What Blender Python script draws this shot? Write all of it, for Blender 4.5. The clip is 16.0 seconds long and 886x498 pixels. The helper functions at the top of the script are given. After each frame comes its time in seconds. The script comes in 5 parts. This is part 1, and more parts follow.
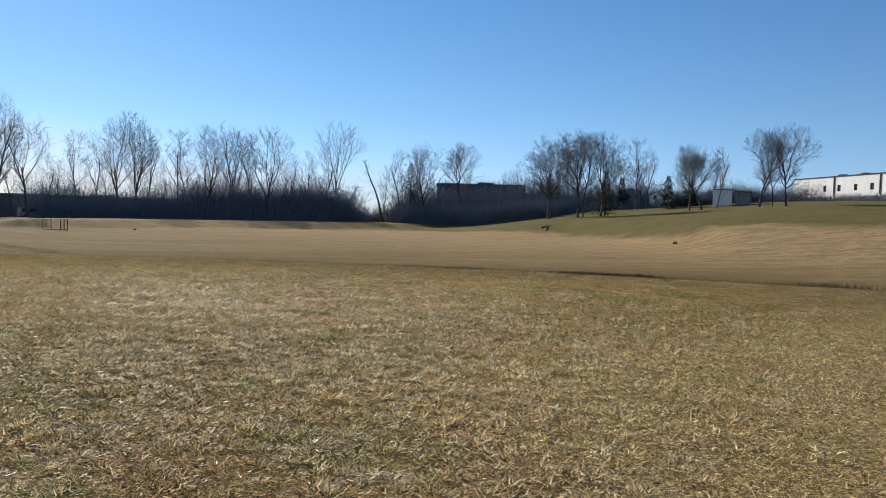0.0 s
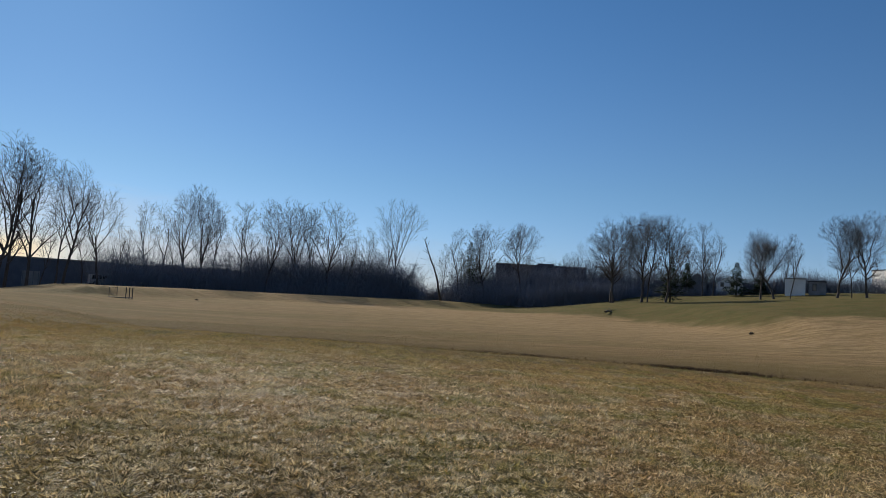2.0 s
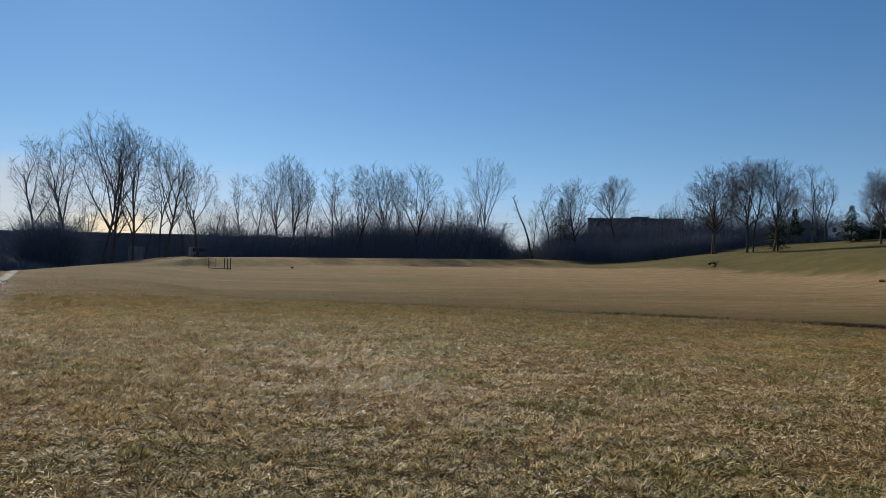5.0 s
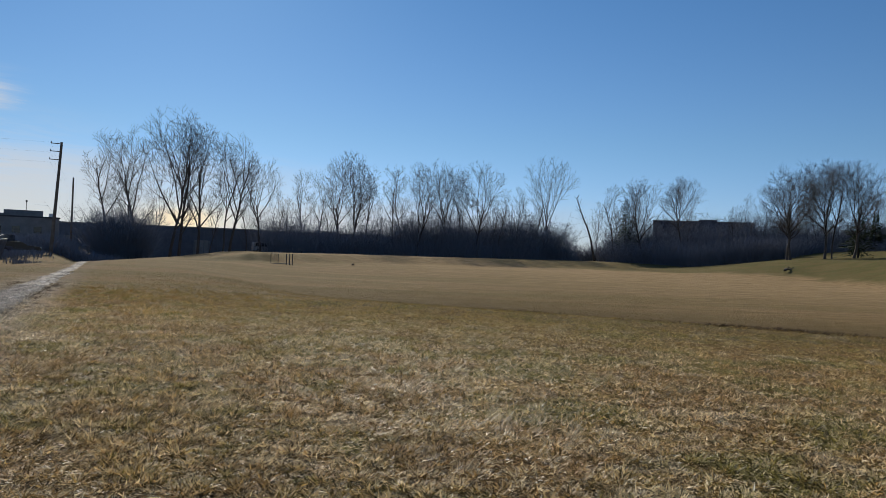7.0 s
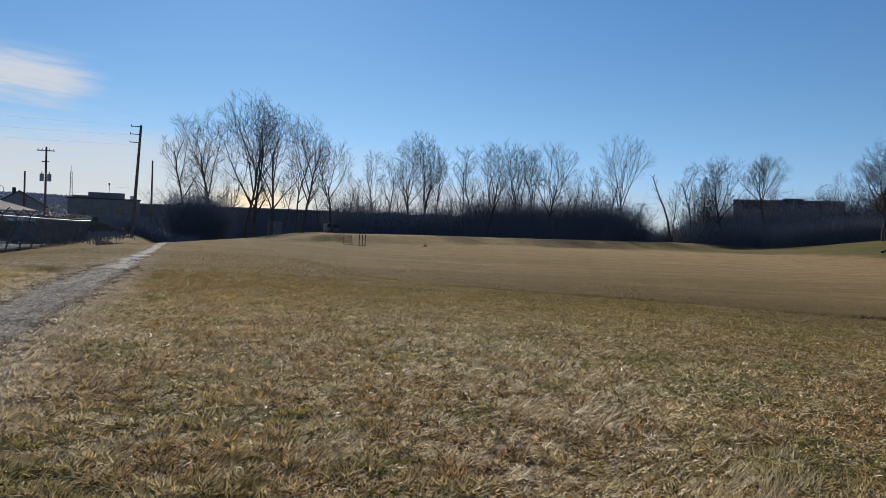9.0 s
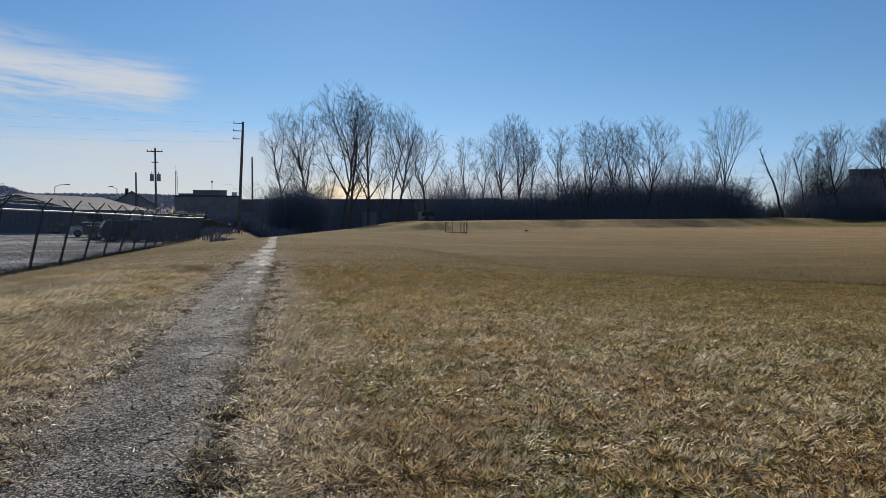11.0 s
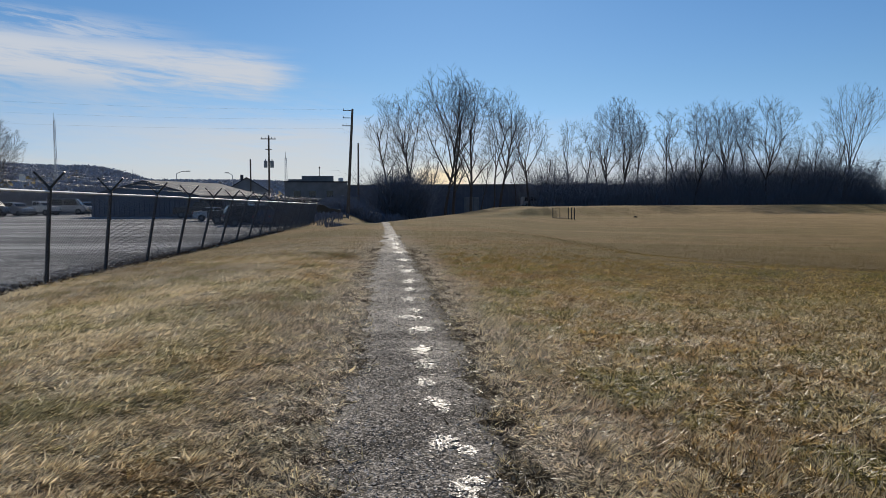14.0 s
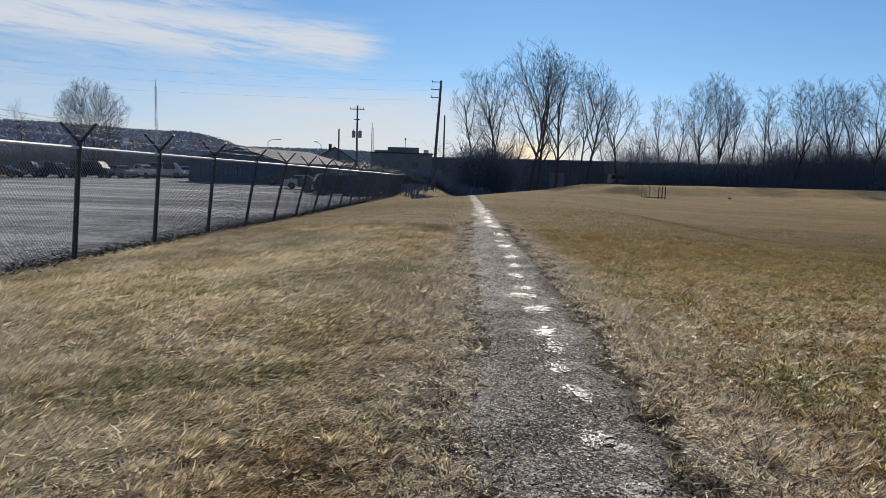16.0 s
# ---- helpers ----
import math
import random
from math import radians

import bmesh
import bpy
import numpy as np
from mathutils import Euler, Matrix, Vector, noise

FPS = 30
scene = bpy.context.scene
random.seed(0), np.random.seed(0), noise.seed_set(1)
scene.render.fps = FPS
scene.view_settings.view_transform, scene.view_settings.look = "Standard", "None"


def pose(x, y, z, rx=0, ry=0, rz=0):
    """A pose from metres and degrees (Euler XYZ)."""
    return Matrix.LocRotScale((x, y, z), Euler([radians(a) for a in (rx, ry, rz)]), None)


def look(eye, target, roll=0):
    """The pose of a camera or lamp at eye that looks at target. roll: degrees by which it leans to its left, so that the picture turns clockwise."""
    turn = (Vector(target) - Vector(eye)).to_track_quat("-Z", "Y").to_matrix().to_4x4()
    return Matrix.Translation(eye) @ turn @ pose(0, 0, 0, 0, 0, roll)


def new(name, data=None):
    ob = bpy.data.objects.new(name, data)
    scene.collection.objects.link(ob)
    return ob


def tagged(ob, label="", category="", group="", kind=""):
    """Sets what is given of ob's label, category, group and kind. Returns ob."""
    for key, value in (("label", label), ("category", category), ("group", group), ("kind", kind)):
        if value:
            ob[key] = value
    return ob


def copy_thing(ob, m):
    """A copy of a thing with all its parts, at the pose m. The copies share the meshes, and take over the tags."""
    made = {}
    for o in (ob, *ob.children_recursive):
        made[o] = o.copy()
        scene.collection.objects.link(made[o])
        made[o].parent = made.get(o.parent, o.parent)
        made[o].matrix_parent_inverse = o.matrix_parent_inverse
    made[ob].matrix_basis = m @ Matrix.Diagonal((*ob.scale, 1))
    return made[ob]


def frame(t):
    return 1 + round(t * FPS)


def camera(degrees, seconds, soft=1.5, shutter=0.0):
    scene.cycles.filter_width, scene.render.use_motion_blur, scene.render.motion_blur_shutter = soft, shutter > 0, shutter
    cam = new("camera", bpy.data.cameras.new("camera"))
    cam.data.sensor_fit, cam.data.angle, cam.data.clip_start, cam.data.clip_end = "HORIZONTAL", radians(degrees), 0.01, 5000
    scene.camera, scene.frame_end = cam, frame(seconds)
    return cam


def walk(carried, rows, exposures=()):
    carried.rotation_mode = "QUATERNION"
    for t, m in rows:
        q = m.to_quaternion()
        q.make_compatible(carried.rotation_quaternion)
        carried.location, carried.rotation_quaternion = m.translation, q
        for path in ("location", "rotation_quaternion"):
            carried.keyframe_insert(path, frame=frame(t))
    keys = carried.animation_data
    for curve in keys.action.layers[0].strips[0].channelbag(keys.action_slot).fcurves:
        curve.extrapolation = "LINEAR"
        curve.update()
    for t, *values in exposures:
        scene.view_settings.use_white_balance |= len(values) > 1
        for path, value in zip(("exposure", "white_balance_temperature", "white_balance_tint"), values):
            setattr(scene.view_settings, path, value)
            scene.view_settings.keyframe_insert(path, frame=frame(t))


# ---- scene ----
cam = camera(62.6, 16.0, soft=0.8)
PATH = [
    (0, (1.308, -7.848, 1.517), (2.586, -6.312, 1.43), 1.6),
    (0.5, (1.498, -7.34, 1.524), (2.8, -5.822, 1.532), 2.1),
    (1, (1.696, -6.823, 1.527), (2.948, -5.265, 1.618), 3.0),
    (1.5, (1.895, -6.301, 1.512), (3.098, -4.707, 1.623), 3.0),
    (2, (2.032, -5.821, 1.537), (3.179, -4.188, 1.66), 3.5),
    (2.5, (2.117, -5.312, 1.537), (3.199, -3.633, 1.649), 2.5),
    (3, (2.212, -4.827, 1.52), (3.224, -3.103, 1.583), 1.1),
    (3.5, (2.367, -4.231, 1.46), (3.341, -2.484, 1.478), 0.7),
    (3.7, (2.424, -4.059, 1.428), (3.397, -2.311, 1.435), 0.7),
    (5.8, (2.938, -2.291, 1.428), (3.848, -0.51, 1.439), 1.9),
    (6, (2.97, -2.064, 1.436), (3.859, -0.272, 1.447), 2.0),
    (6.5, (3.024, -1.519, 1.417), (3.87, 0.293, 1.428), 2.3),
    (7, (3.069, -1.068, 1.396), (3.88, 0.76, 1.395), 2.3),
    (7.5, (3.062, -0.568, 1.416), (3.838, 1.275, 1.394), 2.3),
    (8, (3.029, -0.058, 1.416), (3.77, 1.799, 1.376), 2.3),
    (8.5, (3.046, 0.559, 1.388), (3.741, 2.433, 1.334), 2.4),
    (8.7, (3.042, 0.75, 1.372), (3.715, 2.632, 1.317), 2.4),
    (10.8, (1.744, 3.502, 1.29), (2.19, 5.449, 1.187), -0.1),
    (11, (1.574, 3.61, 1.279), (1.989, 5.564, 1.175), 0.0),
    (11.5, (1.198, 3.717, 1.283), (1.545, 5.683, 1.169), 0.1),
    (12, (0.881, 3.871, 1.29), (1.165, 5.847, 1.175), 0.3),
    (12.5, (0.682, 4.028, 1.328), (0.927, 6.009, 1.216), 0.5),
    (13, (0.554, 4.079, 1.366), (0.774, 6.064, 1.252), 0.4),
    (13.5, (0.514, 4.07, 1.352), (0.71, 6.056, 1.227), 0.1),
    (14, (0.499, 4.065, 1.348), (0.652, 6.054, 1.203), -0.0),
    (14.5, (0.457, 4.073, 1.343), (0.549, 6.064, 1.177), 0.2),
    (15, (0.384, 4.115, 1.329), (0.413, 6.107, 1.143), 0.6),
    (15.5, (0.276, 4.247, 1.305), (0.252, 6.236, 1.103), 1.2),
    (16, (0.121, 4.43, 1.315), (0.056, 6.417, 1.096), 1.7),
]
walk(cam, [(t, look(eye, target, roll)) for t, eye, target, roll in PATH], [(0, 0.34), (1.0, -0.1), (1.5, -0.04), (2.0, -0.16), (2.5, -0.3), (3.5, -0.18), (6.5, -0.18), (8.0, -0.06), (11.0, -0.15), (12.5, -0.2), (14.0, -0.17), (16.0, 0.0)])

# ---- light ----
SUN_AZ, SUN_EL = radians(5.0), radians(28.0)
SUN_DIR = Vector((math.sin(SUN_AZ) * math.cos(SUN_EL), math.cos(SUN_AZ) * math.cos(SUN_EL), math.sin(SUN_EL)))


class Net:
    """Short hand for building a node tree."""

    def __init__(self, tree):
        self.t = tree

    def add(self, kind, **values):
        n = self.t.nodes.new("ShaderNode" + kind)
        for k, v in values.items():
            if k in ("operation", "blend_type", "data_type", "feature", "noise_dimensions", "sky_type", "musgrave_type", "distance"):
                pass
            elif k in n.inputs:
                self.put(n.inputs[k], v)
        return n

    def put(self, socket, v):
        if isinstance(v, bpy.types.NodeSocket):
            self.t.links.new(v, socket)
        else:
            socket.default_value = v

    def math(self, op, a, b=0.0, c=None, clamp=False):
        n = self.t.nodes.new("ShaderNodeMath")
        n.operation, n.use_clamp = op, clamp
        for i, v in enumerate((a, b) if c is None else (a, b, c)):
            self.put(n.inputs[i], v)
        return n.outputs[0]

    def ramp(self, v, lo, hi, a=0.0, b=1.0):
        n = self.t.nodes.new("ShaderNodeMapRange")
        n.interpolation_type = "SMOOTHSTEP"
        for i, q in enumerate((v, lo, hi, a, b)):
            self.put(n.inputs[i], q)
        return n.outputs[0]

    def mix(self, f, a, b):
        n = self.t.nodes.new("ShaderNodeMix")
        n.data_type = "RGBA"
        self.put(n.inputs[0], f)
        for s, v in ((n.inputs[6], a), (n.inputs[7], b)):
            self.put(s, v if isinstance(v, bpy.types.NodeSocket) else (*v, 1.0)[:4])
        return n.outputs[2]

    def noise(self, vec, scale, detail=4.0, rough=0.55, distort=0.0):
        n = self.t.nodes.new("ShaderNodeTexNoise")
        self.put(n.inputs["Vector"], vec)
        n.inputs["Scale"].default_value = scale
        n.inputs["Detail"].default_value = detail
        n.inputs["Roughness"].default_value = rough
        n.inputs["Distortion"].default_value = distort
        return n.outputs[0]

    def combine(self, x, y, z):
        n = self.t.nodes.new("ShaderNodeCombineXYZ")
        for i, v in enumerate((x, y, z)):
            self.put(n.inputs[i], v)
        return n.outputs[0]


world = bpy.data.worlds.new("world")
scene.world = world
world.use_nodes = True
wn = Net(world.node_tree)
sky = world.node_tree.nodes.new("ShaderNodeTexSky")
sky.sky_type, sky.sun_disc = "NISHITA", False
sky.sun_elevation, sky.sun_rotation = SUN_EL, SUN_AZ
sky.altitude, sky.air_density, sky.dust_density, sky.ozone_density = 200, 1.0, 0.12, 1.6
bg = world.node_tree.nodes["Background"]
bg.inputs[1].default_value = 0.076
tc = world.node_tree.nodes.new("ShaderNodeTexCoord")
sx = world.node_tree.nodes.new("ShaderNodeSeparateXYZ")
world.node_tree.links.new(tc.outputs["Generated"], sx.inputs[0])
az = wn.math("ARCTAN2", sx.outputs[0], sx.outputs[1])
el = wn.math("ARCSINE", sx.outputs[2])
# cirrus over the lot: a slanting feathered band that ends in a tip, thin wisps above it, a warm bank low down
slant = wn.math("ADD", el, wn.math("MULTIPLY", az, 0.035))
streak = wn.noise(wn.combine(wn.math("MULTIPLY", az, 3.2), wn.math("MULTIPLY", slant, 26.0), 0.4), 1.3, 8.0, 0.62, 0.7)
fine = wn.noise(wn.combine(wn.math("ADD", wn.math("MULTIPLY", az, 11.0), wn.math("MULTIPLY", el, 26.0)), wn.math("MULTIPLY", slant, 75.0), 2.0), 1.5, 6.0, 0.65, 1.0)
body = wn.math("ADD", wn.math("MULTIPLY", streak, 0.68), wn.math("MULTIPLY", fine, 0.32))
band = wn.math("MULTIPLY", wn.ramp(slant, 0.098, 0.140), wn.ramp(slant, 0.196, 0.162))
band = wn.math("MULTIPLY", band, wn.ramp(wn.math("ADD", az, wn.math("MULTIPLY", wn.math("SUBTRACT", fine, 0.5), 0.10)), -0.085, -0.17))
high = wn.math("MULTIPLY", wn.ramp(wn.math("ADD", body, wn.math("MULTIPLY", band, 0.20)), 0.46, 0.72), band)
wisp = wn.math("MULTIPLY", wn.math("MULTIPLY", wn.ramp(slant, 0.158, 0.172), wn.ramp(slant, 0.215, 0.185)), wn.ramp(az, -0.20, -0.40))
wisp = wn.math("MULTIPLY", wisp, wn.ramp(body, 0.47, 0.62))
veil = wn.math("MULTIPLY", wn.math("MULTIPLY", wn.ramp(slant, 0.165, 0.11), wn.ramp(az, 0.05, -0.25)), wn.ramp(body, 0.38, 0.65, 0.06, 0.42))
low = wn.math("MULTIPLY", wn.ramp(wn.math("ADD", el, wn.math("MULTIPLY", wn.math("SUBTRACT", body, 0.5), 0.08)), 0.116, 0.080), wn.ramp(wn.math("ADD", az, wn.math("MULTIPLY", streak, 0.3)), 0.62, -0.05))
low = wn.math("MULTIPLY", wn.math("MULTIPLY", low, wn.ramp(az, -0.50, -0.12, 0.55, 1.0)), wn.ramp(body, 0.28, 0.58, 0.5, 1.0))
cover = wn.math("MAXIMUM", wn.math("MAXIMUM", wn.math("MULTIPLY", high, 0.92), wn.math("MULTIPLY", wisp, 0.7)), wn.math("MAXIMUM", wn.math("MULTIPLY", low, 0.74), veil))
rim = wn.math("MULTIPLY", wn.math("MULTIPLY", wn.ramp(wn.math("ADD", el, wn.math("MULTIPLY", wn.math("SUBTRACT", fine, 0.5), 0.05)), 0.078, 0.030), wn.ramp(az, 0.80, 0.30)), 0.62)
glow = wn.math("MULTIPLY", wn.ramp(wn.math("ABSOLUTE", wn.math("SUBTRACT", az, 0.075)), 0.10, 0.01), wn.ramp(el, 0.062, 0.026))
cloud = wn.mix(wn.ramp(el, 0.2, 0.05), (8.6, 9.2, 10.2), (9.6, 9.2, 8.7))
cloud = wn.mix(wn.ramp(az, 0.10, 0.45), cloud, (7.4, 7.0, 7.5))
cloud = wn.mix(glow, cloud, (14.5, 11.8, 7.8))
cover = wn.math("MAXIMUM", cover, rim)
cover = wn.math("MAXIMUM", cover, wn.math("MULTIPLY", glow, 0.9))
# clean cold winter air: a deeper blue than the model's
clear = world.node_tree.nodes.new("ShaderNodeMix")
clear.data_type, clear.blend_type = "RGBA", "MULTIPLY"
clear.inputs[0].default_value = 1.0
wn.put(clear.inputs[6], sky.outputs[0])
wn.put(clear.inputs[7], wn.mix(wn.ramp(el, 0.0, 0.16), (0.63, 0.84, 1.4), wn.mix(wn.ramp(el, 0.1, 0.45), (0.59, 0.84, 1.13), (0.47, 0.82, 1.14))))
wn.t.links.new(wn.mix(cover, clear.outputs[2], cloud), bg.inputs[0])

sun = new("sun", bpy.data.lights.new("sun", "SUN"))
sun.data.energy, sun.data.angle, sun.data.color = 4.9, radians(0.53), (1.0, 0.915, 0.785)
sun.matrix_world = look(SUN_DIR * 100, (0, 0, 0))


# ---- materials ----
def material(name, rough=0.8, metal=0.0, spec=0.3):
    m = bpy.data.materials.new(name)
    m.use_nodes = True
    n = Net(m.node_tree)
    b = m.node_tree.nodes["Principled BSDF"]
    b.inputs["Roughness"].default_value = rough
    b.inputs["Metallic"].default_value = metal
    b.inputs["Specular IOR Level"].default_value = spec
    return m, n, b


def where(n):
    g = n.t.nodes.new("ShaderNodeNewGeometry")
    return g.outputs["Position"], g.outputs["Random Per Island"]


def bump(n, b, height, strength, distance):
    k = n.t.nodes.new("ShaderNodeBump")
    k.inputs["Strength"].default_value, k.inputs["Distance"].default_value = strength, distance
    n.put(k.inputs["Height"], height)
    n.t.links.new(k.outputs[0], b.inputs["Normal"])


def plain(name, a, c, scale=3.0, rough=0.8, metal=0.0, spec=0.3, bumps=0.2, dist=0.01):
    """A surface that wavers between two colours, with dirt at a larger and grain at a smaller size."""
    m, n, b = material(name, rough, metal, spec)
    pos, _ = where(n)
    big, small = n.noise(pos, scale, 4.0), n.noise(pos, scale * 14, 3.0)
    f = n.math("ADD", n.math("MULTIPLY", n.ramp(big, 0.3, 0.7), 0.65), n.math("MULTIPLY", small, 0.35))
    n.put(b.inputs["Base Color"], n.mix(f, a, c))
    n.put(b.inputs["Roughness"], n.ramp(small, 0.2, 0.8, max(rough - 0.1, 0.02), min(rough + 0.1, 1)))
    if bumps:
        bump(n, b, small, bumps, dist)
    return m


def field_colour(n, pos, pick=None):
    """Winter lawn: straw mixed with olive and green, rusty and pale patches; greener up on the rise. pick: a chance for each blade."""
    s = n.t.nodes.new("ShaderNodeSeparateXYZ")
    n.put(s.inputs[0], pos)
    broad = n.noise(pos, 0.11, 3.0, 0.6)
    patch = n.noise(pos, 0.95, 5.0, 0.65, 0.5)
    clump = n.noise(pos, 3.6, 3.0, 0.6, 0.6)
    pale = n.noise(n.combine(s.outputs[0], s.outputs[1], 4.0), 1.6, 5.0, 0.65, 0.6)
    rust = n.noise(n.combine(s.outputs[1], s.outputs[0], 7.0), 0.8, 5.0, 0.65, 0.5)
    olive = n.ramp(n.math("ADD", n.math("MULTIPLY", patch, 0.75), n.math("MULTIPLY", broad, 0.25)), 0.42, 0.56)
    if pick is not None:
        olive = n.ramp(n.math("SUBTRACT", n.math("ADD", 0.10, n.math("MULTIPLY", olive, 0.85)), pick), -0.06, 0.06)
    c = n.mix(olive, (0.73, 0.47, 0.145), (0.32, 0.28, 0.04))
    c = n.mix(n.math("MULTIPLY", n.ramp(rust, 0.45, 0.58), 0.8), c, (0.54, 0.30, 0.10))
    c = n.mix(n.math("MULTIPLY", n.ramp(pale, 0.52, 0.68), 0.75), c, (0.95, 0.78, 0.52))
    c = n.mix(n.math("MULTIPLY", n.ramp(clump, 0.52, 0.70), 0.35), c, (0.20, 0.175, 0.05))
    c = n.mix(n.math("MULTIPLY", n.ramp(s.outputs[0], 0.2, -1.6), n.ramp(patch, 0.40, 0.58, 0.95, 0.3)), c, (1.0, 0.88, 0.65))
    # darker, greener stretches: one by the first bend of the walk, one along the terrace beyond it
    near_green = n.math("SQRT", n.math("ADD", n.math("POWER", n.math("SUBTRACT", s.outputs[0], 3.6), 2.0), n.math("POWER", n.math("SUBTRACT", s.outputs[1], 0.6), 2.0)))
    near_green = n.ramp(n.math("ADD", near_green, n.math("MULTIPLY", n.math("SUBTRACT", patch, 0.5), 4.0)), 3.6, 1.2)
    far_green = n.math("MULTIPLY", n.ramp(n.math("ADD", s.outputs[0], n.math("MULTIPLY", n.math("SUBTRACT", patch, 0.5), 5.0)), 2.8, 6.0), n.ramp(s.outputs[1], 6.0, 12.0))
    green = n.math("MAXIMUM", n.math("MULTIPLY", near_green, 0.55), n.math("MULTIPLY", far_green, 0.5))
    if pick is not None:
        green = n.math("MULTIPLY", green, n.ramp(pick, 0.95, 0.45, 0.3, 1.25))
    c = n.mix(green, c, (0.265, 0.208, 0.043))
    # brighter yellow straw towards negative y, east of the walk
    c = n.mix(n.math("MULTIPLY", n.math("MULTIPLY", n.ramp(s.outputs[1], 0.0, -3.5), n.ramp(s.outputs[0], 3.0, 6.0)), 0.5), c, (1.0, 0.74, 0.33))
    # long mown rows further out
    rows = n.noise(n.combine(n.math("MULTIPLY", s.outputs[0], 0.035), n.math("MULTIPLY", n.math("ADD", s.outputs[1], n.math("MULTIPLY", s.outputs[0], 0.35)), 0.33), 0.0), 1.0, 3.0, 0.6, 0.3)
    out = n.ramp(s.outputs[1], 14.0, 30.0)
    c = n.mix(n.math("MULTIPLY", n.math("MULTIPLY", n.ramp(rows, 0.42, 0.64), 0.3), out), c, (0.30, 0.215, 0.09))
    # trodden pale thatch on both sides of the path
    off = n.math("ABSOLUTE", n.math("SUBTRACT", s.outputs[0], 0.64))
    c = n.mix(n.math("MULTIPLY", n.ramp(n.math("ADD", off, n.math("MULTIPLY", n.math("SUBTRACT", patch, 0.5), 1.9)), 1.6, 0.45), 0.85), c, (1.0, 0.87, 0.71))
    worn = n.noise(pos, 3.4, 5.0, 0.7)
    right = n.math("SUBTRACT", s.outputs[0], 0.64)
    mud = n.math("MAXIMUM", right, n.math("MULTIPLY", right, -1.4))
    c = n.mix(n.ramp(n.math("ADD", mud, n.math("MULTIPLY", n.math("SUBTRACT", worn, 0.5), 1.0)), n.ramp(s.outputs[1], 14.0, 40.0, 0.66, 0.46), n.ramp(s.outputs[1], 14.0, 40.0, 0.50, 0.30)), c, (0.05, 0.037, 0.028))
    # the floor of the basin: tan and dull olive in long swaths
    swath = n.noise(n.combine(n.math("MULTIPLY", s.outputs[0], 0.022), n.math("MULTIPLY", n.math("ADD", s.outputs[1], n.math("MULTIPLY", s.outputs[0], 0.25)), 0.11), 3.0), 1.0, 5.0, 0.65, 0.5)
    streaks = n.noise(n.combine(n.math("MULTIPLY", s.outputs[0], 0.10), n.math("MULTIPLY", n.math("ADD", s.outputs[1], n.math("MULTIPLY", s.outputs[0], 0.3)), 0.8), 1.0), 1.0, 5.0, 0.65, 0.5)
    wisps = n.noise(n.combine(n.math("MULTIPLY", s.outputs[0], 0.45), n.math("MULTIPLY", n.math("ADD", s.outputs[1], n.math("MULTIPLY", s.outputs[0], 0.2)), 1.5), 5.0), 1.0, 5.0, 0.7, 0.6)
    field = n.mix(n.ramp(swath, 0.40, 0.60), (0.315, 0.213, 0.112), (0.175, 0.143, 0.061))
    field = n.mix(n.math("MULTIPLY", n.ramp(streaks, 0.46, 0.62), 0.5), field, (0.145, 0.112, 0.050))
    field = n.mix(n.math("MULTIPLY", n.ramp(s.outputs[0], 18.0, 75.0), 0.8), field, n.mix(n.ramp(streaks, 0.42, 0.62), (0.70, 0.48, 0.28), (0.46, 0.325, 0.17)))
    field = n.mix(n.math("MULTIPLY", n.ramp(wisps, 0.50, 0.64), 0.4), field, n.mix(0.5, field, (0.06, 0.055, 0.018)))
    # a darker brown band from the lip down into the basin
    across = n.math("SUBTRACT", s.outputs[0], 12.0)
    lip = n.math("ADD", 18.9, n.math("ADD", n.math("MULTIPLY", across, -0.85), n.math("MULTIPLY", n.math("POWER", across, 2.0), -0.02)))
    below = n.math("MULTIPLY", n.math("SUBTRACT", s.outputs[1], lip), 0.68)
    below = n.math("ADD", below, n.math("MULTIPLY", n.math("SUBTRACT", patch, 0.5), 3.0))
    strip = n.math("MULTIPLY", n.math("MULTIPLY", n.ramp(below, -1.6, -0.2), n.ramp(below, 26.0, 4.0)), n.ramp(s.outputs[0], 6.0, 16.0))
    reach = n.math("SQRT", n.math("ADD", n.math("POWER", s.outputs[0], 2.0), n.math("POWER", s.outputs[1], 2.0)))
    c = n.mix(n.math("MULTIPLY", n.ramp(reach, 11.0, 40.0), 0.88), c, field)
    c = n.mix(n.math("MULTIPLY", strip, 0.76), c, (0.135, 0.10, 0.042))
    # rough grey-green grass on the gullied face of the bank
    face = n.math("SUBTRACT", s.outputs[1], n.math("ADD", 84.0, n.math("MULTIPLY", n.math("SUBTRACT", s.outputs[0], 10.0), 1.083)))
    face = n.math("ADD", face, n.math("MULTIPLY", n.math("SUBTRACT", patch, 0.5), 4.0))
    face = n.math("MULTIPLY", n.math("MULTIPLY", n.ramp(face, -1.0, 0.6), n.ramp(face, 6.0, 3.5)), n.math("MULTIPLY", n.ramp(s.outputs[0], 8.0, 11.0), n.ramp(s.outputs[0], 24.0, 19.0)))
    c = n.mix(n.math("MULTIPLY", face, 0.8), c, n.mix(n.ramp(clump, 0.42, 0.58), (0.10, 0.105, 0.05), (0.20, 0.18, 0.09)))
    # green grass on the bank and up the rise
    turn = n.math("ARCTAN2", s.outputs[0], s.outputs[1])
    past = n.math("SUBTRACT", n.math("ADD", reach, n.math("MULTIPLY", n.math("SUBTRACT", broad, 0.5), 26.0)), n.ramp(turn, radians(45), radians(63), 139.0, 97.0))
